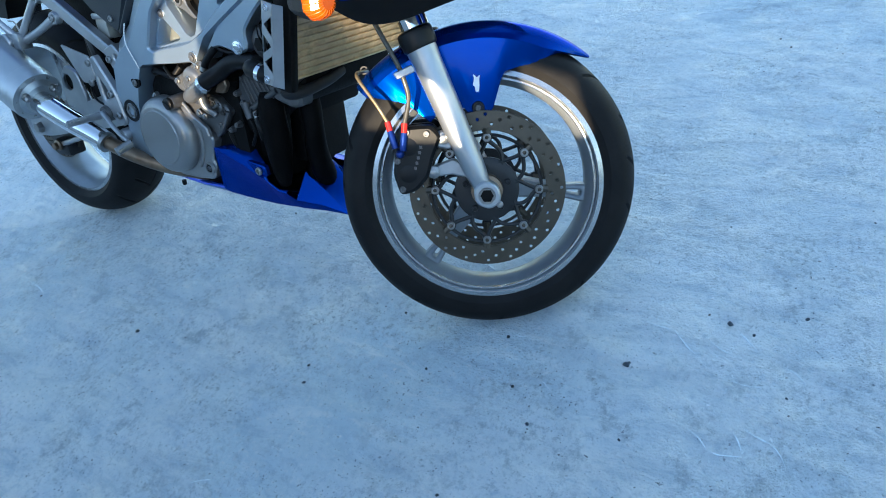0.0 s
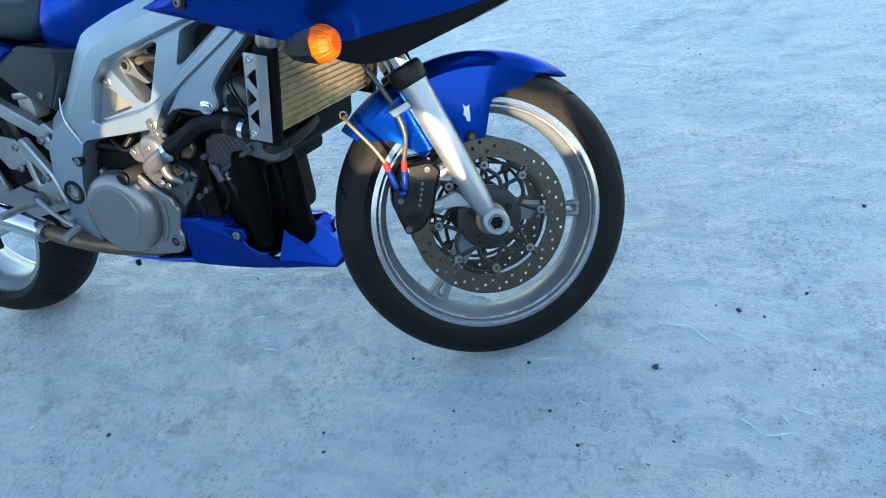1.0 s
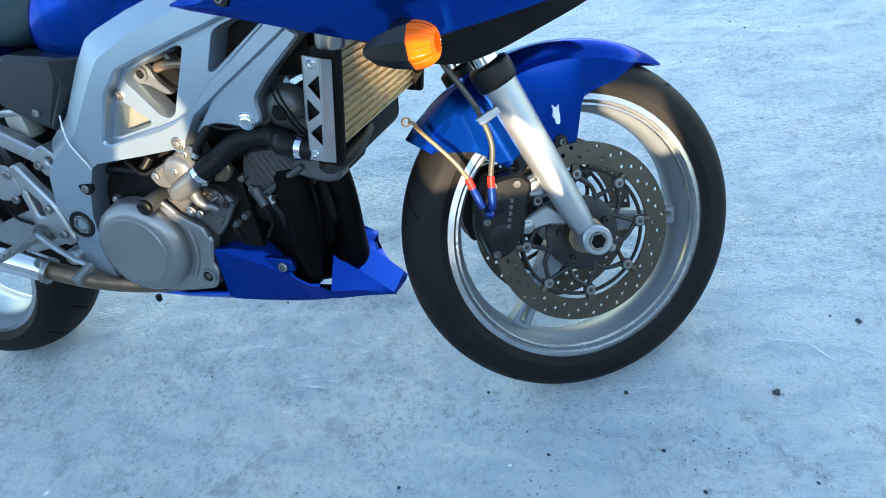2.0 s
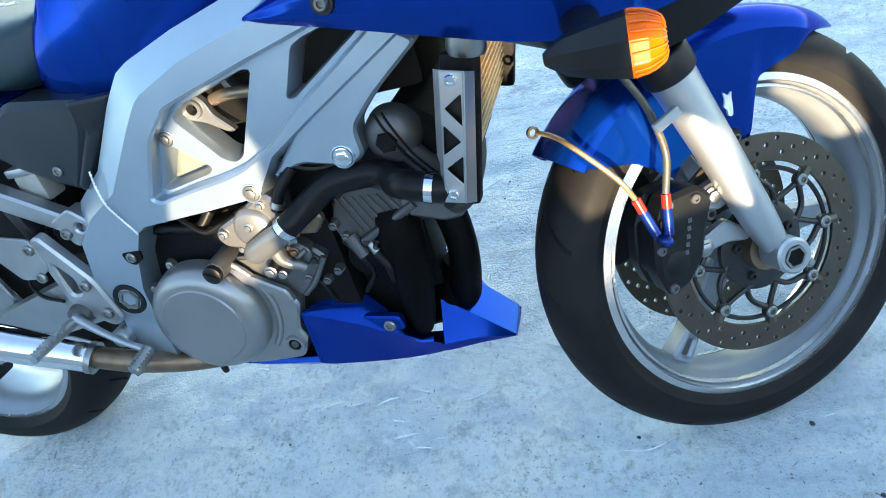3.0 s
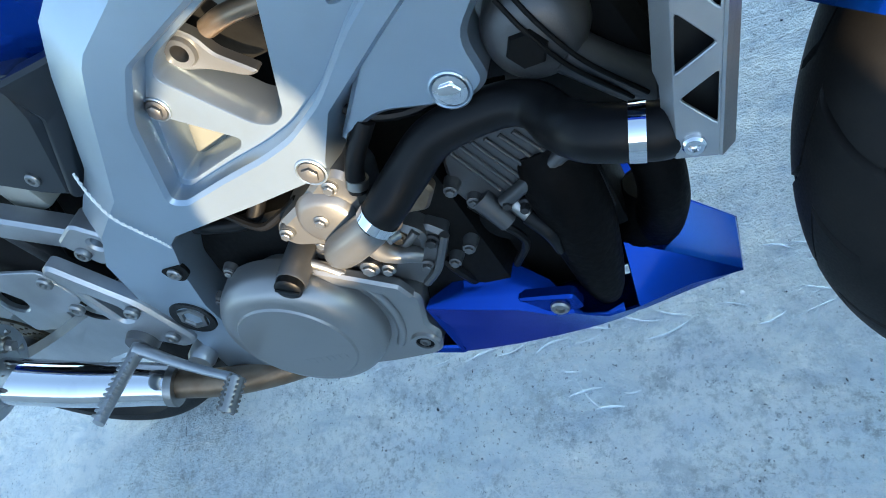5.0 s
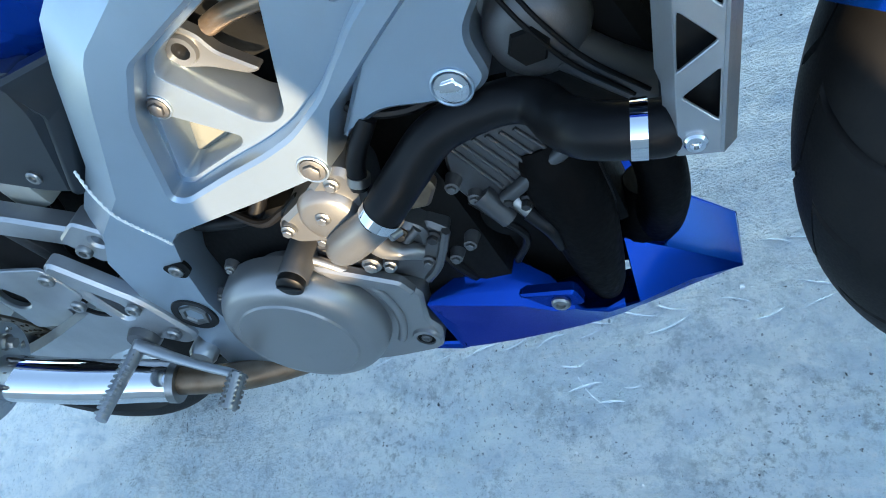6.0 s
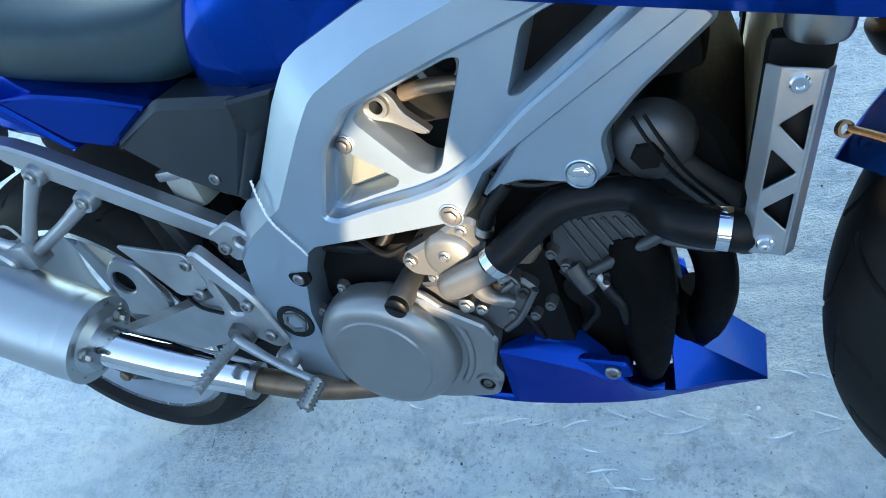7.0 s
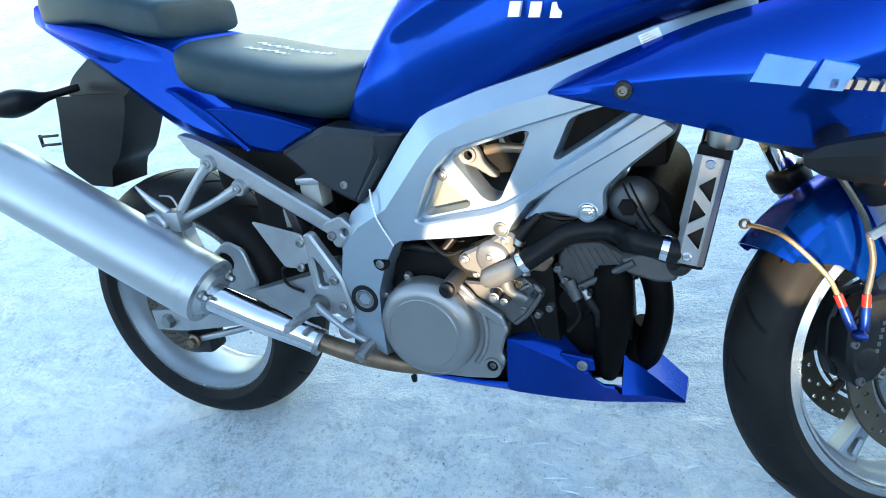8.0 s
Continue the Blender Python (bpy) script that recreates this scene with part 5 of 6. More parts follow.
def seats():
    bm = bodied([(0.202, 0.095, 0.850, 0.888, 0.870), (0.212, 0.130, 0.824, 0.902, 0.855), (0.250, 0.143, 0.797, 0.896, 0.840), (0.310, 0.147, 0.780, 0.880, 0.825), (0.370, 0.148, 0.764, 0.863, 0.810), (0.440, 0.148, 0.746, 0.845, 0.795), (0.530, 0.147, 0.729, 0.832, 0.782), (0.585, 0.141, 0.742, 0.829, 0.787), (0.618, 0.128, 0.775, 0.830, 0.802), (0.632, 0.100, 0.800, 0.826, 0.812)], 60, 3.8, 56)
    bm.normal_update()
    tree = bvhtree.BVHTree.FromBMesh(bm)

    def seat_top(x, y):
        hit = tree.ray_cast(Vector((x, y, 1.2)), Vector((0, 0, -1)))[0]
        return hit.z + 0.0005 if hit else 0.88

    ob = part("rider_seat", bm, SEAT, bike, "black vinyl rider seat", smooth=60)
    # scribbled white script left as plain strokes
    rng = random.Random(12)
    for row, (x0, y0, n) in enumerate(((0.325, 0.004, 10), (0.335, -0.048, 5))):
        for k in range(n):
            x, y = x0 + 0.0165 * k, y0 + rng.uniform(-0.008, 0.008)
            line = [(x - 0.009, y - 0.006), (x + 0.001, y + rng.uniform(0.002, 0.012)), (x + 0.004, y - rng.uniform(0.004, 0.010)), (x + 0.014, y + 0.005)]
            pts = [(a, b, seat_top(a, b)) for a, b in line]
            part("script_stroke", tube(pts, [0.0006, 0.0014, 0.0013, 0.0006], 12, 6), DECAL_WHITE, ob, "pale embroidered strokes" if row + k == 0 else "")
    bm = bodied([(-0.20, 0.05, 0.985, 1.03, 1.0), (-0.15, 0.085, 0.975, 1.05, 0.995), (0.0, 0.118, 0.960, 1.040, 0.985), (0.10, 0.124, 0.929, 1.015, 0.96), (0.165, 0.123, 0.912, 0.990, 0.945), (0.184, 0.116, 0.911, 0.980, 0.940), (0.189, 0.09, 0.918, 0.970, 0.940)], 60, 4.5, 56)
    part("pillion_seat", bm, SEAT, bike, "black vinyl pillion seat", smooth=45)
    bm = bodied([(0.214, 0.100, 0.84, 0.895, 0.87), (0.208, 0.118, 0.81, 0.907, 0.86), (0.180, 0.124, 0.79, 0.914, 0.85), (0.10, 0.120, 0.83, 0.934, 0.89), (0.0, 0.120, 0.88, 0.966, 0.92), (-0.15, 0.085, 0.95, 0.988, 0.97), (-0.2, 0.05, 0.96, 0.99, 0.975)], 40, 4.0, 48)
    part("seat_cowl", bm, BLUE, bike, "glossy blue cowl between the seats", smooth=45)


seats()


def tail():
    """The seat fairing: a tapering, upswept shell with a crease along its side."""
    sec = []
    for x, w0, z0, w1, zc, w2, z1 in ((0.490, 0.140, 0.712, 0.150, 0.716, 0.145, 0.722), (0.440, 0.130, 0.694, 0.160, 0.712, 0.158, 0.738), (0.380, 0.120, 0.682, 0.160, 0.708, 0.160, 0.762), (0.300, 0.112, 0.692, 0.152, 0.725, 0.158, 0.800), (0.220, 0.104, 0.708, 0.146, 0.755, 0.150, 0.880), (0.140, 0.096, 0.745, 0.138, 0.800, 0.136, 0.912), (0.050, 0.085, 0.808, 0.126, 0.858, 0.126, 0.940), (-0.050, 0.070, 0.872, 0.108, 0.915, 0.108, 0.965), (-0.150, 0.05, 0.93, 0.085, 0.96, 0.088, 0.99), (-0.230, 0.03, 0.97, 0.05, 0.99, 0.052, 1.02)):
        w2 *= 1.0 - 0.17 * min(1.0, max(0.0, (0.36 - x) / 0.10))
        right = [(x, -w0 * 0.4, z0 - 0.004), (x, -w0, z0), (x, -(w0 + w1) / 2 - 0.004, (z0 + zc) / 2), (x, -w1, zc), (x, -(w1 + w2) / 2 - 0.002, (zc + z1) / 2), (x, -w2, z1), (x, -w2 * 0.8, z1 + 0.006)]
        sec.append(right + [(a, -b, c) for a, b, c in right[::-1]])
    ob = part("tail_fairing", loft(sec, 60), BLUE, bike, "glossy blue tail fairing", smooth=35)
    # bright lower side panel under the seat
    for s in (-1, 1):
        bm = plate(fillet([(0.286, 0.781), (0.353, 0.776), (0.440, 0.753), (0.516, 0.726), (0.428, 0.689), (0.368, 0.706)], 0.006), -0.1655, -0.145, (), 0.004)
        if s > 0:
            mirrored(bm)
        part("side_panel", bm, BLUE, ob, "bright blue panel below the seat")
        bm = plate(fillet([(0.205, 0.826), (0.228, 0.818), (0.300, 0.770), (0.372, 0.698), (0.358, 0.700), (0.282, 0.758)], 0.004), -0.1690, -0.135, (), 0.004)
        if s > 0:
            mirrored(bm)
        part("tail_crease", bm, BLUE, ob)
        bm = plate(fillet([(0.436, 0.692), (0.535, 0.732), (0.648, 0.713), (0.640, 0.674), (0.582, 0.590), (0.555, 0.600), (0.490, 0.640)], 0.010), -0.172, -0.110, (), 0.010)
        if s > 0:
            mirrored(bm)
        pan = part("side_cover", bm, SIDE, bike, "matt black plastic side cover")
        facet = plate(fillet([(0.632, 0.714), (0.684, 0.706), (0.662, 0.672), (0.586, 0.590), (0.578, 0.600), (0.636, 0.672)], 0.006), -0.174, -0.150, (), 0.004)
        for v in facet.verts:
            v.co.y += 0.75 * max(0.0, v.co.x - (0.590 + (v.co.z - 0.600) * 0.56))
        if s > 0:
            mirrored(facet)
        part("cover_facet", facet, SIDE, pan)
        if s < 0:
            bolt(pan, (0.562, -0.172, 0.628), 0.0075, STEEL, (0, -1, 0), 0.004)
    return ob


tail()


def rear_fender():
    """The licence-plate hanger: a black plastic box that hangs below the tail, with the rear signal."""
    sec = []
    for x0, x1, z, w in ((-0.215, -0.02, 0.83, 0.075), (-0.225, -0.035, 0.79, 0.075), (-0.245, -0.065, 0.74, 0.072), (-0.262, -0.100, 0.69, 0.070), (-0.262, -0.135, 0.665, 0.068), (-0.205, -0.155, 0.620, 0.066)):
        sec.append([(x0, -w, z), (x1, -w * 0.8, z - 0.01), (x1, w * 0.8, z - 0.01), (x0, w, z)])
    ob = part("rear_mudguard", loft(sec, 16), BLACK, bike, "black plastic number plate hanger", smooth=30)
    part("tail_bracket", loft([[(-0.22, -0.05, 0.80), (-0.05, -0.06, 0.80), (-0.05, 0.06, 0.80), (-0.22, 0.05, 0.80)], [(-0.18, -0.05, 0.86), (0.02, -0.06, 0.84), (0.02, 0.06, 0.84), (-0.18, 0.05, 0.86)], [(-0.12, -0.04, 0.90), (0.0, -0.05, 0.89), (0.0, 0.05, 0.89), (-0.12, 0.04, 0.90)]], 10), BLACK, ob)
    part("plate_holder", box(-0.315, -0.255, -0.075, -0.069, 0.742, 0.748, 0.001), BLACK, ob)
    part("plate_holder", box(-0.315, -0.255, -0.075, -0.069, 0.722, 0.728, 0.001), BLACK, ob)
    part("plate_holder", box(-0.320, -0.314, -0.075, -0.069, 0.720, 0.750, 0.001), BLACK, ob)
    sig = part("rear_signal", tube([(-0.14, -0.07, 0.845), (-0.16, -0.13, 0.838), (-0.175, -0.165, 0.836), (-0.185, -0.20, 0.836), (-0.195, -0.235, 0.836)], [0.010, 0.011, 0.026, 0.033, 0.022], 24, 14, squash=0.8), BLACK, ob, "black rear turn signal on a stalk")
    part("lens", tube([(-0.187, -0.19, 0.836), (-0.215, -0.205, 0.836), (-0.222, -0.212, 0.836)], [0.022, 0.020, 0.010], 10, 14), ORANGE, sig)
    return ob


rear_fender()


def subframe():
    for s in (-1, 1):
        bm = plate(fillet([(0.205, 0.740), (0.250, 0.726), (0.292, 0.704), (0.525, 0.558), (0.537, 0.537), (0.516, 0.527), (0.275, 0.672), (0.228, 0.702)], 0.008), -0.172, -0.148, (), 0.004)
        if s > 0:
            mirrored(bm)
        ob = part("subframe_rail", bm, ALU_PLAIN, bike, "silver seat subframe rail")
        if s > 0:
            continue
        part("subframe_joint", plate(fillet([(0.498, 0.556), (0.540, 0.572), (0.572, 0.540), (0.560, 0.515), (0.520, 0.510)], 0.008), -0.178, -0.150, [circle(0.545, 0.540, 0.008, 14)], 0.003), ALU_PLAIN, ob)
        bolt(ob, (0.518, -0.178, 0.535), 0.009, STEEL, (0, -1, 0), 0.006)
        hang = part("pillion_bracket", tube([(0.272, -0.176, 0.680), (0.225, -0.185, 0.635), (0.180, -0.195, 0.585)], [0.0115, 0.0095, 0.011], 12, 12), ALU_PLAIN, bike, "cast aluminium pillion peg bracket")
        part("bracket_arm", tube([(0.331, -0.174, 0.632), (0.260, -0.184, 0.602), (0.175, -0.195, 0.572)], [0.0115, 0.0095, 0.011], 12, 12), ALU_PLAIN, hang)
        for x, z in ((0.273, 0.681), (0.331, 0.631)):
            part("bracket_eye", lathe([(0.0, -0.182), (0.0145, -0.182), (0.0165, -0.176), (0.0165, -0.165), (0.0, -0.165)], 22, m=Matrix.Translation((x, 0, z))), ALU_PLAIN, hang)
            bolt(hang, (x, -0.182, z), 0.009, STEEL, (0, -1, 0), 0.005)
        part("peg_knuckle", box(0.150, 0.196, -0.215, -0.180, 0.556, 0.598, 0.006), ALU_PLAIN, hang)
        part("silencer_mount", plate(fillet([(0.085, 0.588), (0.150, 0.600), (0.170, 0.575), (0.150, 0.548), (0.100, 0.556)], 0.010), -0.225, -0.190, (), 0.004), ALU_PLAIN, hang)
        part("mount_rubber", lathe([(0.0, -0.236), (0.010, -0.236), (0.017, -0.230), (0.017, -0.22), (0.0, -0.22)], 20, m=Matrix.Translation((0.105, 0, 0.578))), BLACK, hang)
        part("pillion_peg", tube([(0.168, -0.205, 0.590), (0.140, -0.215, 0.622), (0.118, -0.222, 0.655)], [0.010, 0.008, 0.002], 10, 10, squash=0.6), ALU_PLAIN, hang, "folded pillion foot peg")
        part("peg_spring", tube([(0.150, -0.20, 0.628), (0.178, -0.20, 0.624), (0.190, -0.20, 0.600)], 0.002, 12, 8), STEEL, hang)


subframe()


def foot_controls():
    base = part("footrest_hanger", plate(fillet([(0.460, 0.540), (0.480, 0.548), (0.530, 0.462), (0.545, 0.385), (0.520, 0.372), (0.490, 0.395), (0.468, 0.400), (0.462, 0.470)], 0.012), -0.198, -0.180, (fillet([(0.478, 0.500), (0.500, 0.465), (0.498, 0.440), (0.480, 0.440)], 0.006),), 0.004), ALU_PLAIN, bike, "cast aluminium footrest hanger")
    part("heel_guard", plate(fillet([(0.358, 0.572), (0.466, 0.545), (0.472, 0.492), (0.440, 0.478), (0.412, 0.480)], 0.008), -0.200, -0.196, (), 0.001), ALU_PLAIN, base, "pale aluminium heel guard")
    for x, z in ((0.459, 0.529), (0.450, 0.481), (0.515, 0.455), (0.524, 0.402)):
        bolt(base, (x, -0.200, z), 0.009, STEEL, (0, -1, 0), 0.005, "hanger_bolt")
    peg = part("foot_peg", tube([(0.472, -0.196, 0.404), (0.4715, -0.230, 0.4045), (0.470, -0.305, 0.405)], [0.0135, 0.0105, 0.0085], 12, 14, squash=0.75), ALU_PLAIN, base, "ribbed aluminium foot peg")
    for k in range(12):
        y = -0.228 - 0.0064 * k
        part("peg_rib", box(0.4630, 0.4800, y - 0.0016, y + 0.0016, 0.4060, 0.4128, 0.0008), ALU_PLAIN, peg)
    part("peg_pivot", lathe([(0.0, -0.208), (0.018, -0.208), (0.020, -0.200), (0.020, -0.186), (0.0, -0.186)], 24, m=Matrix.Translation((0.474, 0, 0.405))), CAST, peg)
    ped = part("brake_pedal", tube([(0.474, -0.212, 0.408), (0.505, -0.218, 0.386), (0.545, -0.224, 0.362), (0.580, -0.230, 0.350), (0.590, -0.236, 0.348)], [0.0085, 0.0062, 0.0052, 0.0052, 0.0062], 20, 12, squash=1.25), ALU_PLAIN, base, "forged rear brake pedal")
    toe = part("pedal_toe", tube([(0.590, -0.230, 0.348), (0.582, -0.268, 0.337)], [0.010, 0.010], 2, 14), STEEL, ped, "knurled pedal toe piece")
    for k in range(7):
        for j in range(6):
            f, t = 0.08 + 0.14 * k, j * math.pi / 3 + 0.4
            c = Vector((0.590, -0.230, 0.348)).lerp(Vector((0.582, -0.268, 0.337)), f) + Vector((math.cos(t), 0, math.sin(t))) * 0.010
            part("stud", box(c.x - 0.0016, c.x + 0.0016, c.y - 0.0016, c.y + 0.0016, c.z - 0.0016, c.z + 0.0016, 0.0004), STEEL, toe)
    part("link_bolt", lathe([(0.0, -0.206), (0.014, -0.206), (0.017, -0.200), (0.017, -0.18), (0.0, -0.18)], 22, m=Matrix.Translation((0.520, 0, 0.352))), ALU_PLAIN, base)
    part("master_cylinder", box(0.43, 0.452, -0.165, -0.135, 0.46, 0.60, 0.006, Matrix.Translation((0.44, 0, 0.5)) @ Matrix.Rotation(radians(-12), 4, "Y") @ Matrix.Translation((-0.44, 0, -0.5))), CAST_DARK, bike, "dark rear brake master cylinder")
    part("reservoir", box(0.44, 0.485, -0.14, -0.10, 0.575, 0.625, 0.008), PALE, bike, "milky plastic brake fluid reservoir")
    part("reservoir_cap", box(0.436, 0.489, -0.144, -0.096, 0.622, 0.636, 0.004), ALU_PLAIN, bike, "pale reservoir cap")
    part("fluid_hose", tube([(0.465, -0.12, 0.578), (0.470, -0.135, 0.555), (0.455, -0.145, 0.535), (0.440, -0.15, 0.50)], 0.006, 20, 10), RUBBER, bike, "black fluid hose")
    part("connector", box(0.385, 0.415, -0.135, -0.115, 0.535, 0.575, 0.004), PALE, bike, "cream plastic connector")
    part("brake_light_cable", tube([(0.40, -0.15, 0.475), (0.37, -0.16, 0.455), (0.375, -0.16, 0.425), (0.41, -0.16, 0.41)], 0.003, 20, 8), RUBBER, bike, "thin black cable")
    part("battery_box", box(0.22, 0.52, -0.11, 0.11, 0.60, 0.72, 0.02), DARK, bike, "black underseat tray")


foot_controls()


def rear_end():
    place = Matrix.Translation((0, 0, 0.315))
    rim = part("rear_wheel", rim_mesh(0.074, 0.229), RIM, bike, "silver three-spoke cast rear wheel", place)
    spokes_and_hub(rim, 0.229, 3, 100, 0.055, 0.08, 0.030, 0.018)
    part("tyre", tyre_mesh(0.315, 0.090, 0.226, 0.062, 520, 17), TYRE, rim, "black wide road tyre", smooth=30)
    for s in (-1, 1):
        part("rim_lip", lathe([(0.2335, s * 0.0755), (0.2225, s * 0.0795), (0.2215, s * 0.075), (0.2325, s * 0.071)], 96), RIM_LIP, rim, "bright machined rim lip")
    part("brake_disc", disc_mesh(0.110, 0.070, -0.098, 0.005, [(0.104, 30, 0), (0.096, 30, 0.4), (0.088, 30, 0.8), (0.080, 30, 0.2)]), DISC, rim, "small drilled rear brake disc")
    part("disc_carrier", lathe([(0.030, -0.090), (0.074, -0.094), (0.074, -0.100), (0.030, -0.100)], 40), CARRIER, rim)
    arm = part("swingarm", loft([[(x, y - w, z - h), (x, y + w, z - h), (x, y + w, z + h), (x, y - w, z + h)] for x, y, z, w, h in ((0.60, -0.12, 0.417, 0.025, 0.045), (0.50, -0.130, 0.412, 0.022, 0.046), (0.38, -0.138, 0.388, 0.018, 0.042), (0.20, -0.138, 0.350, 0.016, 0.032), (0.05, -0.130, 0.320, 0.014, 0.028), (-0.05, -0.128, 0.312, 0.014, 0.024))], 26), ALU_PLAIN, bike, "grey box-section swingarm")
    part("arm_bracket", plate(fillet([(0.160, 0.470), (0.200, 0.500), (0.245, 0.480), (0.262, 0.400), (0.230, 0.372), (0.150, 0.385)], 0.012), -0.122, -0.112, [circle(0.190, 0.452, 0.022, 20)], 0.003), ALU_PLAIN, arm, "cast bracket with a round hole")
    part("bracket_back", plate(circle(0.190, 0.452, 0.028, 20), -0.110, -0.104), DARK, arm)
    part("swingarm_left", loft([[(x, y - w, z - h), (x, y + w, z - h), (x, y + w, z + h), (x, y - w, z + h)] for x, y, z, w, h in ((0.60, 0.12, 0.417, 0.025, 0.045), (0.38, 0.138, 0.388, 0.018, 0.042), (0.05, 0.130, 0.320, 0.014, 0.028), (-0.05, 0.128, 0.312, 0.014, 0.024))], 20), ALU_PLAIN, arm)
    part("pivot_shaft", lathe([(0.0, -0.16), (0.02, -0.16), (0.02, 0.16), (0.0, 0.16)], 20, m=Matrix.Translation((0.557, 0, 0.417))), STEEL, arm)
    part("rear_axle", lathe([(0.0, -0.158), (0.014, -0.158), (0.018, -0.150), (0.018, 0.15), (0.0, 0.15)], 6, m=place), STEEL, arm)
    cal = part("rear_caliper", box(0.015, 0.085, -0.130, -0.075, 0.225, 0.275, 0.010), CAST_DARK, bike, "small dark rear brake caliper")
    bolt(cal, (0.050, -0.133, 0.260), 0.012, RUSTY, (0, -1, 0), 0.020, "caliper_bolt", True, "rusty caliper bolt")
    part("torque_link", tube([(0.06, -0.125, 0.262), (0.20, -0.130, 0.300), (0.30, -0.128, 0.335)], 0.008, 12, 10), ALU_PLAIN, cal)
    # near-black block added where the void looks dark
    part("void_filler", box(0.29, 0.49, -0.105, 0.07, 0.455, 0.63, 0.03), DARK, bike, "black filler block in the void behind the footrest")
    part("shock_absorber", tube([(0.50, 0.0, 0.36), (0.47, 0.0, 0.62)], 0.035, 2, 20), DARK, bike, "black rear shock absorber")
    return rim


rear_end()


def fairing():
    """Half fairing: a wedge-shaped shell on each side that meets at the nose, dark inside and below."""
    sec = ((0.955, 0.224, 0.7605, 0.7665, 0.226), (0.985, 0.232, 0.752, 0.778, 0.236), (1.060, 0.238, 0.731, 0.802, 0.254), (1.150, 0.232, 0.701, 0.828, 0.260), (1.230, 0.228, 0.676, 0.842, 0.262), (1.300, 0.215, 0.662, 0.856, 0.252), (1.380, 0.190, 0.668, 0.880, 0.228), (1.460, 0.150, 0.676, 0.900, 0.190), (1.530, 0.100, 0.686, 0.900, 0.135), (1.585, 0.045, 0.700, 0.860, 0.066), (1.605, 0.0, 0.72, 0.80, 0.0))
    for s in (-1, 1):
        rows = []
        for x, wl, z0, z1, wm in sec:
            h = z1 - z0
            rows.append([tuple(q) for q in spline([(x, -wl, z0), (x, -(wl + wm) / 2 - 0.004, z0 + h * 0.24), (x, -wm, z0 + h * 0.48), (x, -wm * 0.992, z0 + h * 0.64), (x, -wm * 0.945, z0 + h * 0.80), (x, -wm * 0.865, z0 + h * 0.93), (x, -wm * 0.77, z1 + 0.002)], 25)])
        bm = loft(rows, 60, closed=False, cap=False)
        shell(bm, 0.003)
        if s > 0:
            mirrored(bm)
        ob = part("side_fairing", bm, BLUE, bike, "glossy blue half fairing", smooth=50)
        lower = [[(x, -wl * 1.0, z0 + 0.002), (x, -wl * 0.90, z0 - d), (x, -wl * 0.55, z0 - d * 0.9)] for x, wl, z0, d in ((1.18, 0.228, 0.690, 0.002), (1.25, 0.224, 0.671, 0.014), (1.32, 0.210, 0.663, 0.040), (1.38, 0.188, 0.668, 0.048), (1.46, 0.149, 0.677, 0.034), (1.53, 0.10, 0.687, 0.02), (1.59, 0.04, 0.702, 0.004))]
        bm = loft(lower, 30, closed=False, cap=False)
        shell(bm, 0.003)
        if s > 0:
            mirrored(bm)
        part("inner_panel", bm, RUBBER, ob, "dark plastic lower fairing panel", smooth=35)
        if s > 0:
            continue
        part("bolt_washer", lathe([(0.0, -0.2585), (0.0115, -0.2585), (0.013, -0.250), (0.0, -0.250)], 22, m=Matrix.Translation((1.060, 0, 0.7615))), BLACK, ob)
        bolt(ob, (1.060, -0.2580, 0.7615), 0.0075, CAST, (0, -1, 0), 0.006)
        # lettering left as plain slanted bars
        def badge(pts, mat, label=""):
            part("badge", plate(pts, -0.2655, -0.245), mat, ob, label)
        for x, z, w in ((1.206, 0.760, 0.052), (1.266, 0.747, 0.034)):
            badge([(x, z), (x + w, z - 0.20 * w), (x + w + 0.016, z + 0.026 - 0.20 * w), (x + 0.016, z + 0.030)], DECAL_CYAN, "light blue slanted bars in place of lettering" if x == 1.206 else "")
        for k in range(6):
            x = 1.286 + 0.0125 * k
            badge([(x, 0.7455 - 0.0022 * k), (x + 0.008, 0.744 - 0.0022 * k), (x + 0.012, 0.754 - 0.0022 * k), (x + 0.004, 0.7555 - 0.0022 * k)], DECAL_GREY, "gold bars in place of lettering" if k == 0 else "")
    inner = part("fairing_inner", box(1.22, 1.46, -0.15, 0.15, 0.70, 0.82, 0.03), DARK, bike, "black headlamp back and wiring")
    part("duct_lip", plate(fillet([(1.455, 0.655), (1.500, 0.662), (1.500, 0.672), (1.44, 0.690)], 0.004), -0.105, -0.095), BLACK, inner)
    return inner


fairing()


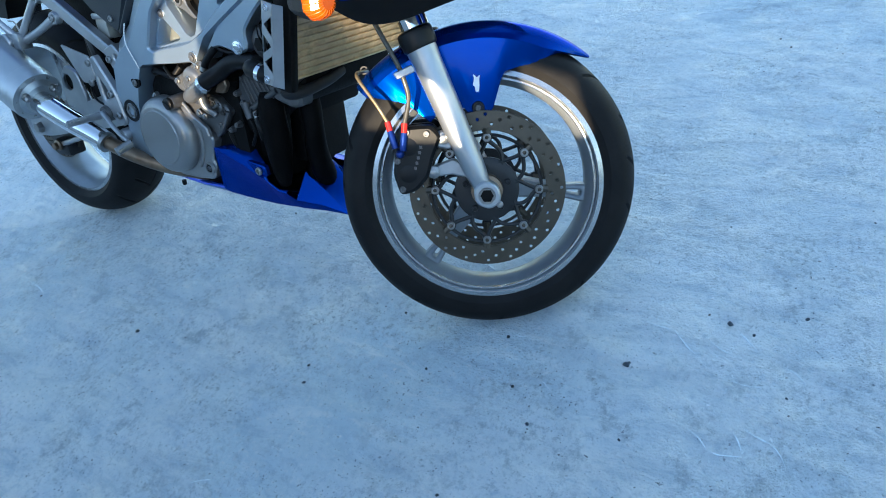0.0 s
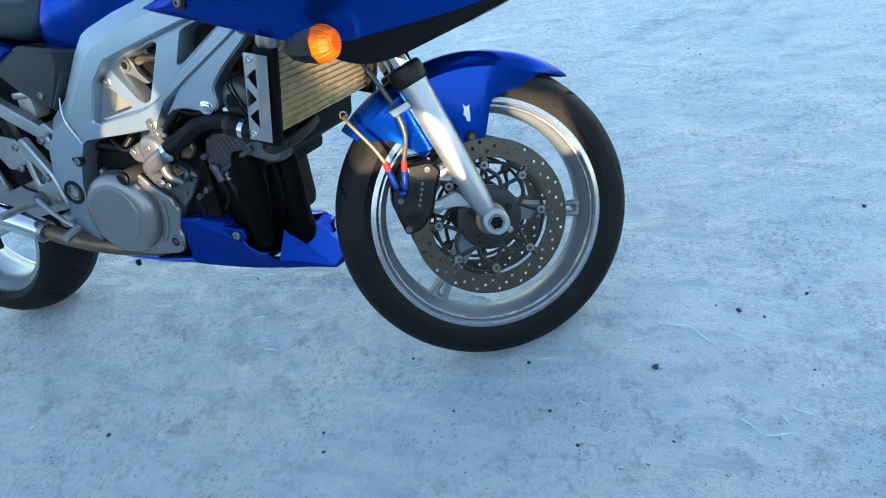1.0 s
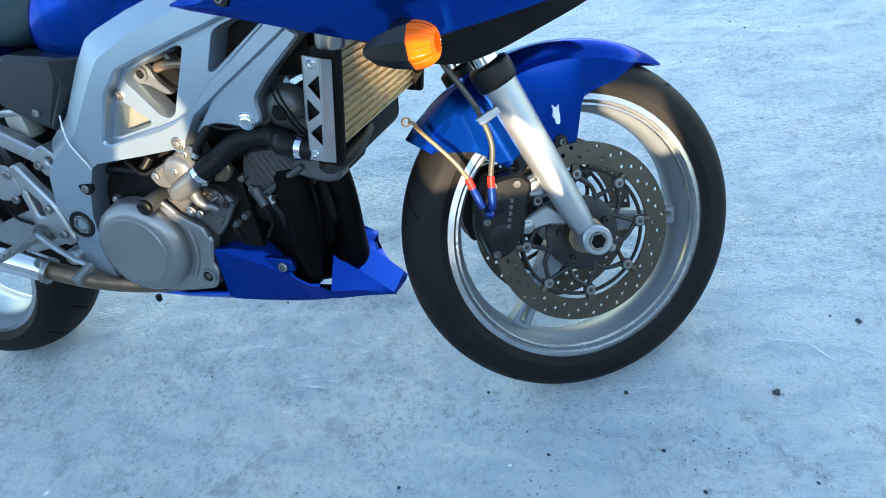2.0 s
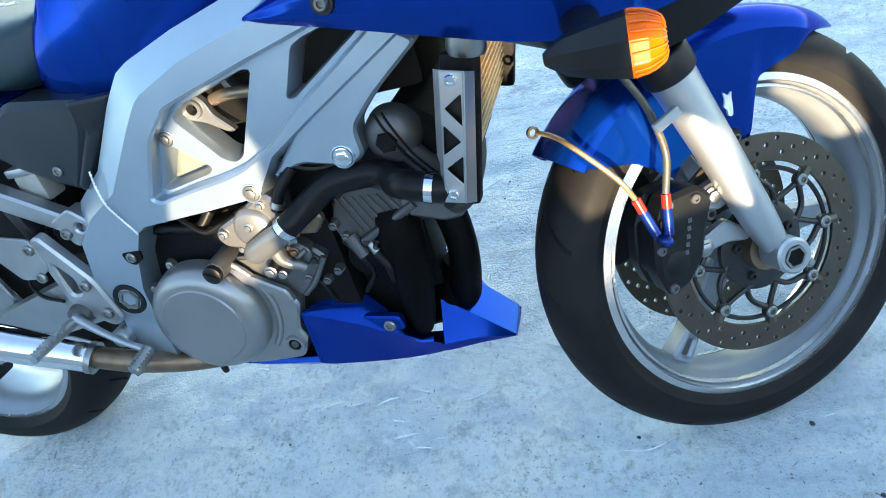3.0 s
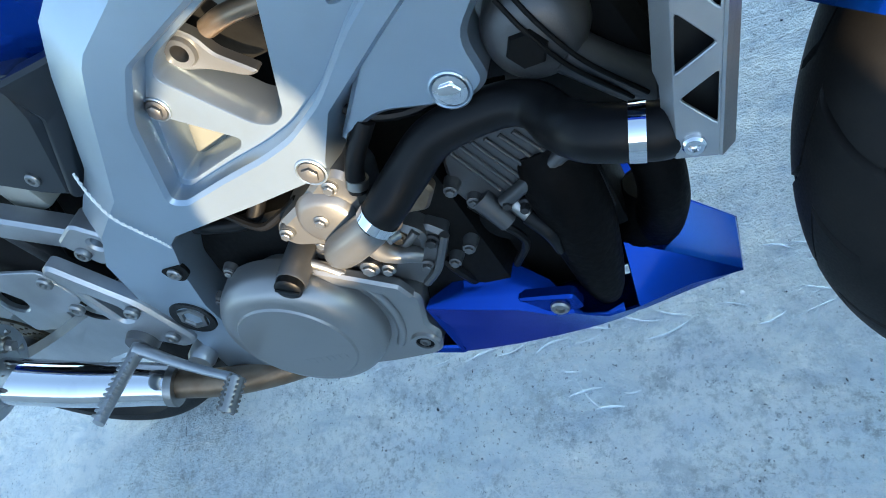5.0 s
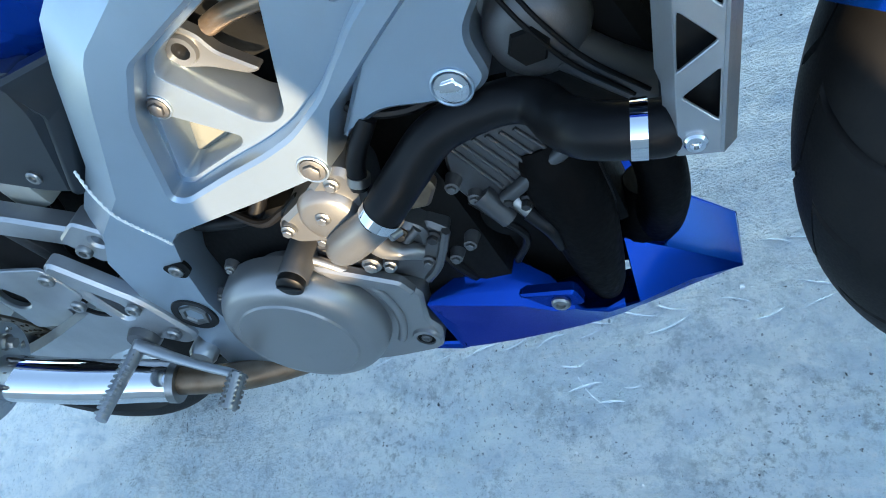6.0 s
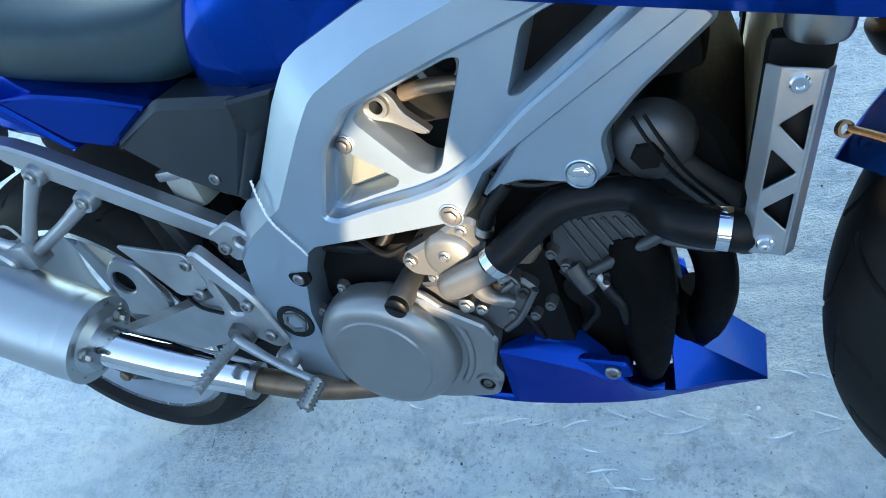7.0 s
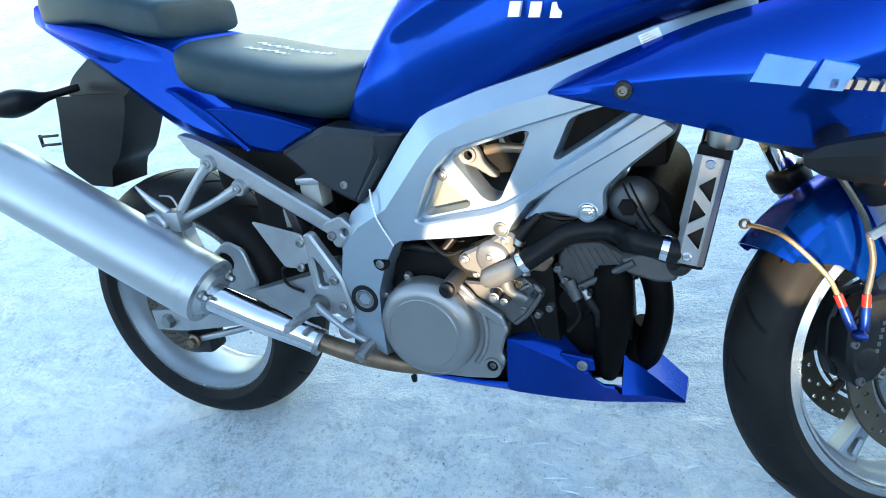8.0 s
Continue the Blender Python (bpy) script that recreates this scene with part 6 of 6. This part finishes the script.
def front_signal(s):
    """A tapered dark pod with a faceted amber lens that faces ahead."""
    rows = []
    for f, ry, rz in ((0.0, 0.006, 0.006), (0.25, 0.019, 0.018), (0.6, 0.0275, 0.0245), (1.0, 0.031, 0.029)):
        c = Vector((1.262 + 0.075 * f, -0.290 - 0.022 * f, 0.670 + 0.004 * f))
        rows.append([tuple(c + Vector((0.0, ry * math.cos(t), rz * math.sin(t)))) for t in (2 * math.pi * k / 8 + 0.39 for k in range(8))])
    bm = rings(bmesh.new(), rows)
    lens_rows = []
    for f, k0 in ((0.0, 1.0), (0.5, 0.92), (0.9, 0.68), (1.0, 0.45)):
        c = Vector((1.337 + 0.030 * f, -0.312 - 0.002 * f, 0.674))
        lens_rows.append([tuple(c + Vector((0.0, 0.031 * k0 * math.cos(t), 0.029 * k0 * math.sin(t)))) for t in (2 * math.pi * k / 8 + 0.39 for k in range(8))])
    lb = rings(bmesh.new(), lens_rows)
    st = tube([(1.295, -0.22, 0.680), (1.295, -0.275, 0.674)], [0.020, 0.014], 4, 14)
    if s > 0:
        mirrored(bm), mirrored(lb), mirrored(st)
    pod = part("front_signal", bm, BLACK, bike, "front turn signal with an amber lens", smooth=25)
    lens = part("lens", lb, ORANGE, pod, "faceted amber lens", smooth=20)
    part("stalk", st, BLACK, pod)
    if s < 0:
        for k in range(20):
            t = 2 * math.pi * k / 20
            part("lens_rib", tube([(1.3672, -0.314 + 0.0133 * math.cos(t), 0.674 + 0.0125 * math.sin(t)), (1.3640, -0.3138 + 0.0206 * math.cos(t), 0.674 + 0.0194 * math.sin(t)), (1.3520, -0.313 + 0.0277 * math.cos(t), 0.674 + 0.0261 * math.sin(t)), (1.339, -0.312 + 0.0301 * math.cos(t), 0.674 + 0.0284 * math.sin(t))], 0.0007, 8, 6), ORANGE_DEEP, lens)
    return pod


for side in (-1, 1):
    front_signal(side)

part("steering_head", tube([(1.20, 0, 0.70), (1.14, 0, 0.92)], 0.04, 2, 24), BLACK, bike, "black steering head")
part("handlebar_clamp", box(1.10, 1.20, -0.20, -0.10, 0.872, 0.892, 0.006), BLACK, bike, "black clip-on clamp")
sticker = part("frame_sticker", plate([(1.076, 0.808), (1.103, 0.817), (1.098, 0.828), (1.072, 0.820)], -0.1912, -0.1895), DECAL_PALE, frame_right, "small pale type sticker with unreadable print")
for k in range(3):
    x, z = 1.0775 - 0.0011 * k, 0.8105 + 0.0033 * k
    part("print_bar", plate([(x, z), (x + 0.017 - 0.003 * k, z + 0.0058 - 0.001 * k), (x + 0.0166 - 0.003 * k, z + 0.0072 - 0.001 * k), (x - 0.0004, z + 0.0014)], -0.1916, -0.1910), STEEL, sticker)


# ---- marks and litter on the ice ----
GRIT = material("dark_grit", (0.03, 0.045, 0.06), 0.8, 0, 0, 0.4, 40)
FROST = material("frozen_ridges", (0.76, 0.83, 0.88), 0.6, 0, 0, 0.12, 90, 0.0006, 400)
CRUMB = material("snow_crumbs", (0.86, 0.88, 0.9), 0.7, 0, 0, 0.06, 60)


def ice_ridges():
    """Thin raised ridges where tyre treads and boots have pressed the snow."""
    rng = random.Random(4)
    lines = [((0.84, -0.06), (0.89, -0.12)), ((0.83, -0.09), (0.88, -0.08)), ((0.87, -0.11), (0.91, -0.11)), ((0.82, -0.05), (0.85, -0.055)), ((0.91, -0.09), (0.935, -0.09))]
    # prints of a tyre tread: slanted bars in two rows along the machine
    x = 0.50
    while x < 1.45:
        for y, slant in ((0.015, -1), (-0.012, 1), (0.085, -1)):
            if rng.random() < 0.8:
                cx, cy, h = x + rng.uniform(-0.015, 0.015), y + rng.uniform(-0.006, 0.006), rng.uniform(0.018, 0.034)
                lines.append(((cx - h, cy - slant * h * 0.32), (cx + h, cy + slant * h * 0.32)))
        x += 0.062
    # scrapes ahead of the front wheel
    for x0, y0, x1, y1 in ((1.77, 0.03, 1.84, 0.02), (1.84, 0.02, 1.90, -0.03), (1.89, 0.03, 1.97, -0.01), (1.95, 0.06, 1.99, 0.02), (1.96, -0.06, 2.02, -0.06), (1.92, -0.19, 1.96, -0.22), (1.96, -0.22, 2.01, -0.21), (1.99, -0.17, 2.01, -0.20), (2.01, -0.16, 2.05, -0.17), (2.05, -0.17, 2.08, -0.21), (2.04, 0.0, 2.08, -0.03)):
        lines.append(((x0, y0), (x1, y1)))
    for k in range(60):
        cx, cy, a, h = rng.uniform(-0.4, 3.0), rng.uniform(-1.0, 1.6), rng.uniform(-0.7, 0.9), rng.uniform(0.012, 0.05)
        lines.append(((cx - h * math.cos(a), cy - h * math.sin(a)), (cx + h * math.cos(a), cy + h * math.sin(a))))
    bm = bmesh.new()
    for (x0, y0), (x1, y1) in lines:
        bend = rng.uniform(-0.12, 0.12)
        n = 9
        r = rng.uniform(0.0010, 0.0019)
        pts, rad = [], []
        for k in range(n):
            f = k / (n - 1)
            w = math.sin(math.pi * f) * bend
            pts.append((x0 + (x1 - x0) * f - (y1 - y0) * w, y0 + (y1 - y0) * f + (x1 - x0) * w, 0.0))
            rad.append(r * (0.25 + 0.75 * math.sin(math.pi * f)) * rng.uniform(0.7, 1.2))
        pts = [(p[0], p[1], ground_height(p[0], p[1]) - 0.002 + r * 0.10) for p in pts]
        tube(pts, rad, 18, 8, bm)
    ob = finish("ice_ridges", bm, FROST, smooth=80)
    return tagged(ob, "thin frozen ridges pressed up by tyres and boots", "ice ridges", kind="stuff")


ice_ridges()


def scattered(name, mat, count, lo, hi, seed, label, category, squash=0.6):
    """Small irregular lumps strewn over the ice, joined into one mesh."""
    rng = random.Random(seed)
    verts, faces = [], []
    ico = bmesh.new()
    bmesh.ops.create_icosphere(ico, subdivisions=1, radius=1)
    base = [v.co.copy() for v in ico.verts]
    ico.verts.index_update()
    tri = [[v.index for v in f.verts] for f in ico.faces]
    ico.free()
    made = 0
    while made < count:
        x, y = rng.uniform(-1.2, 3.6), rng.uniform(-1.3, 3.2)
        if noise.noise((x * 1.7, y * 1.7, seed * 3.3)) + rng.uniform(-0.5, 0.35) < -0.12:
            continue
        s = lo + (hi - lo) * rng.random() ** 4
        z = 0.006 * noise.noise((x * 2.1, y * 2.1, 3.1)) + 0.0035 * noise.noise((x * 7, y * 7, 1.7)) + 0.0042 * noise.noise((x * 13, y * 22, 5.0)) - 0.002
        off, sx, sy = len(verts), s * rng.uniform(0.7, 1.5), s * rng.uniform(0.7, 1.3)
        ca, sa = math.cos(rng.uniform(0, 6.3)), math.sin(rng.uniform(0, 6.3))
        for c in base:
            k = rng.uniform(0.7, 1.25)
            u, v = c.x * sx * k, c.y * sy * k
            verts.append((x + u * ca - v * sa, y + u * sa + v * ca, z + s * 0.25 + c.z * s * squash * k))
        faces += [[i + off for i in t] for t in tri]
        made += 1
    me = bpy.data.meshes.new(name)
    me.from_pydata(verts, [], faces)
    me.materials.append(mat)
    ob = new(name, me)
    return tagged(ob, label, category, kind="stuff")


scattered("grit", GRIT, 1500, 0.0005, 0.0034, 7, "dark grit and small stones on the ice", "grit", 0.5)
scattered("snow_crumbs", CRUMB, 1800, 0.0008, 0.0042, 9, "small crumbs of snow and ice", "snow crumbs", 0.6)


def stone(x, y, r, seed):
    """One dark lump of gravel frozen to the surface."""
    rng = random.Random(seed)
    bm = bmesh.new()
    bmesh.ops.create_icosphere(bm, subdivisions=2, radius=r)
    for v in bm.verts:
        v.co *= 0.75 + 0.8 * noise.noise(v.co * 130 + Vector((seed, 0, 0)))
        v.co.z *= 0.45
    ob = finish("stone", bm, GRIT, None, "small dark stone frozen on the ice", pose(x, y, 0.002, 0, 0, rng.uniform(0, 360)), smooth=50)
    return tagged(ob, category="stone", group="stones on the ice")


for k, (x, y, r) in enumerate(((1.78, -0.09, 0.008), (1.933, 0.068, 0.007), (1.53, -0.10, 0.005), (1.592, -0.215, 0.004), (1.138, -0.318, 0.004), (2.06, 0.12, 0.005), (0.60, -0.39, 0.006), (1.98, 0.05, 0.004), (2.2, 0.4, 0.006), (1.27, -0.111, 0.004))):
    stone(x, y, r, k + 3)
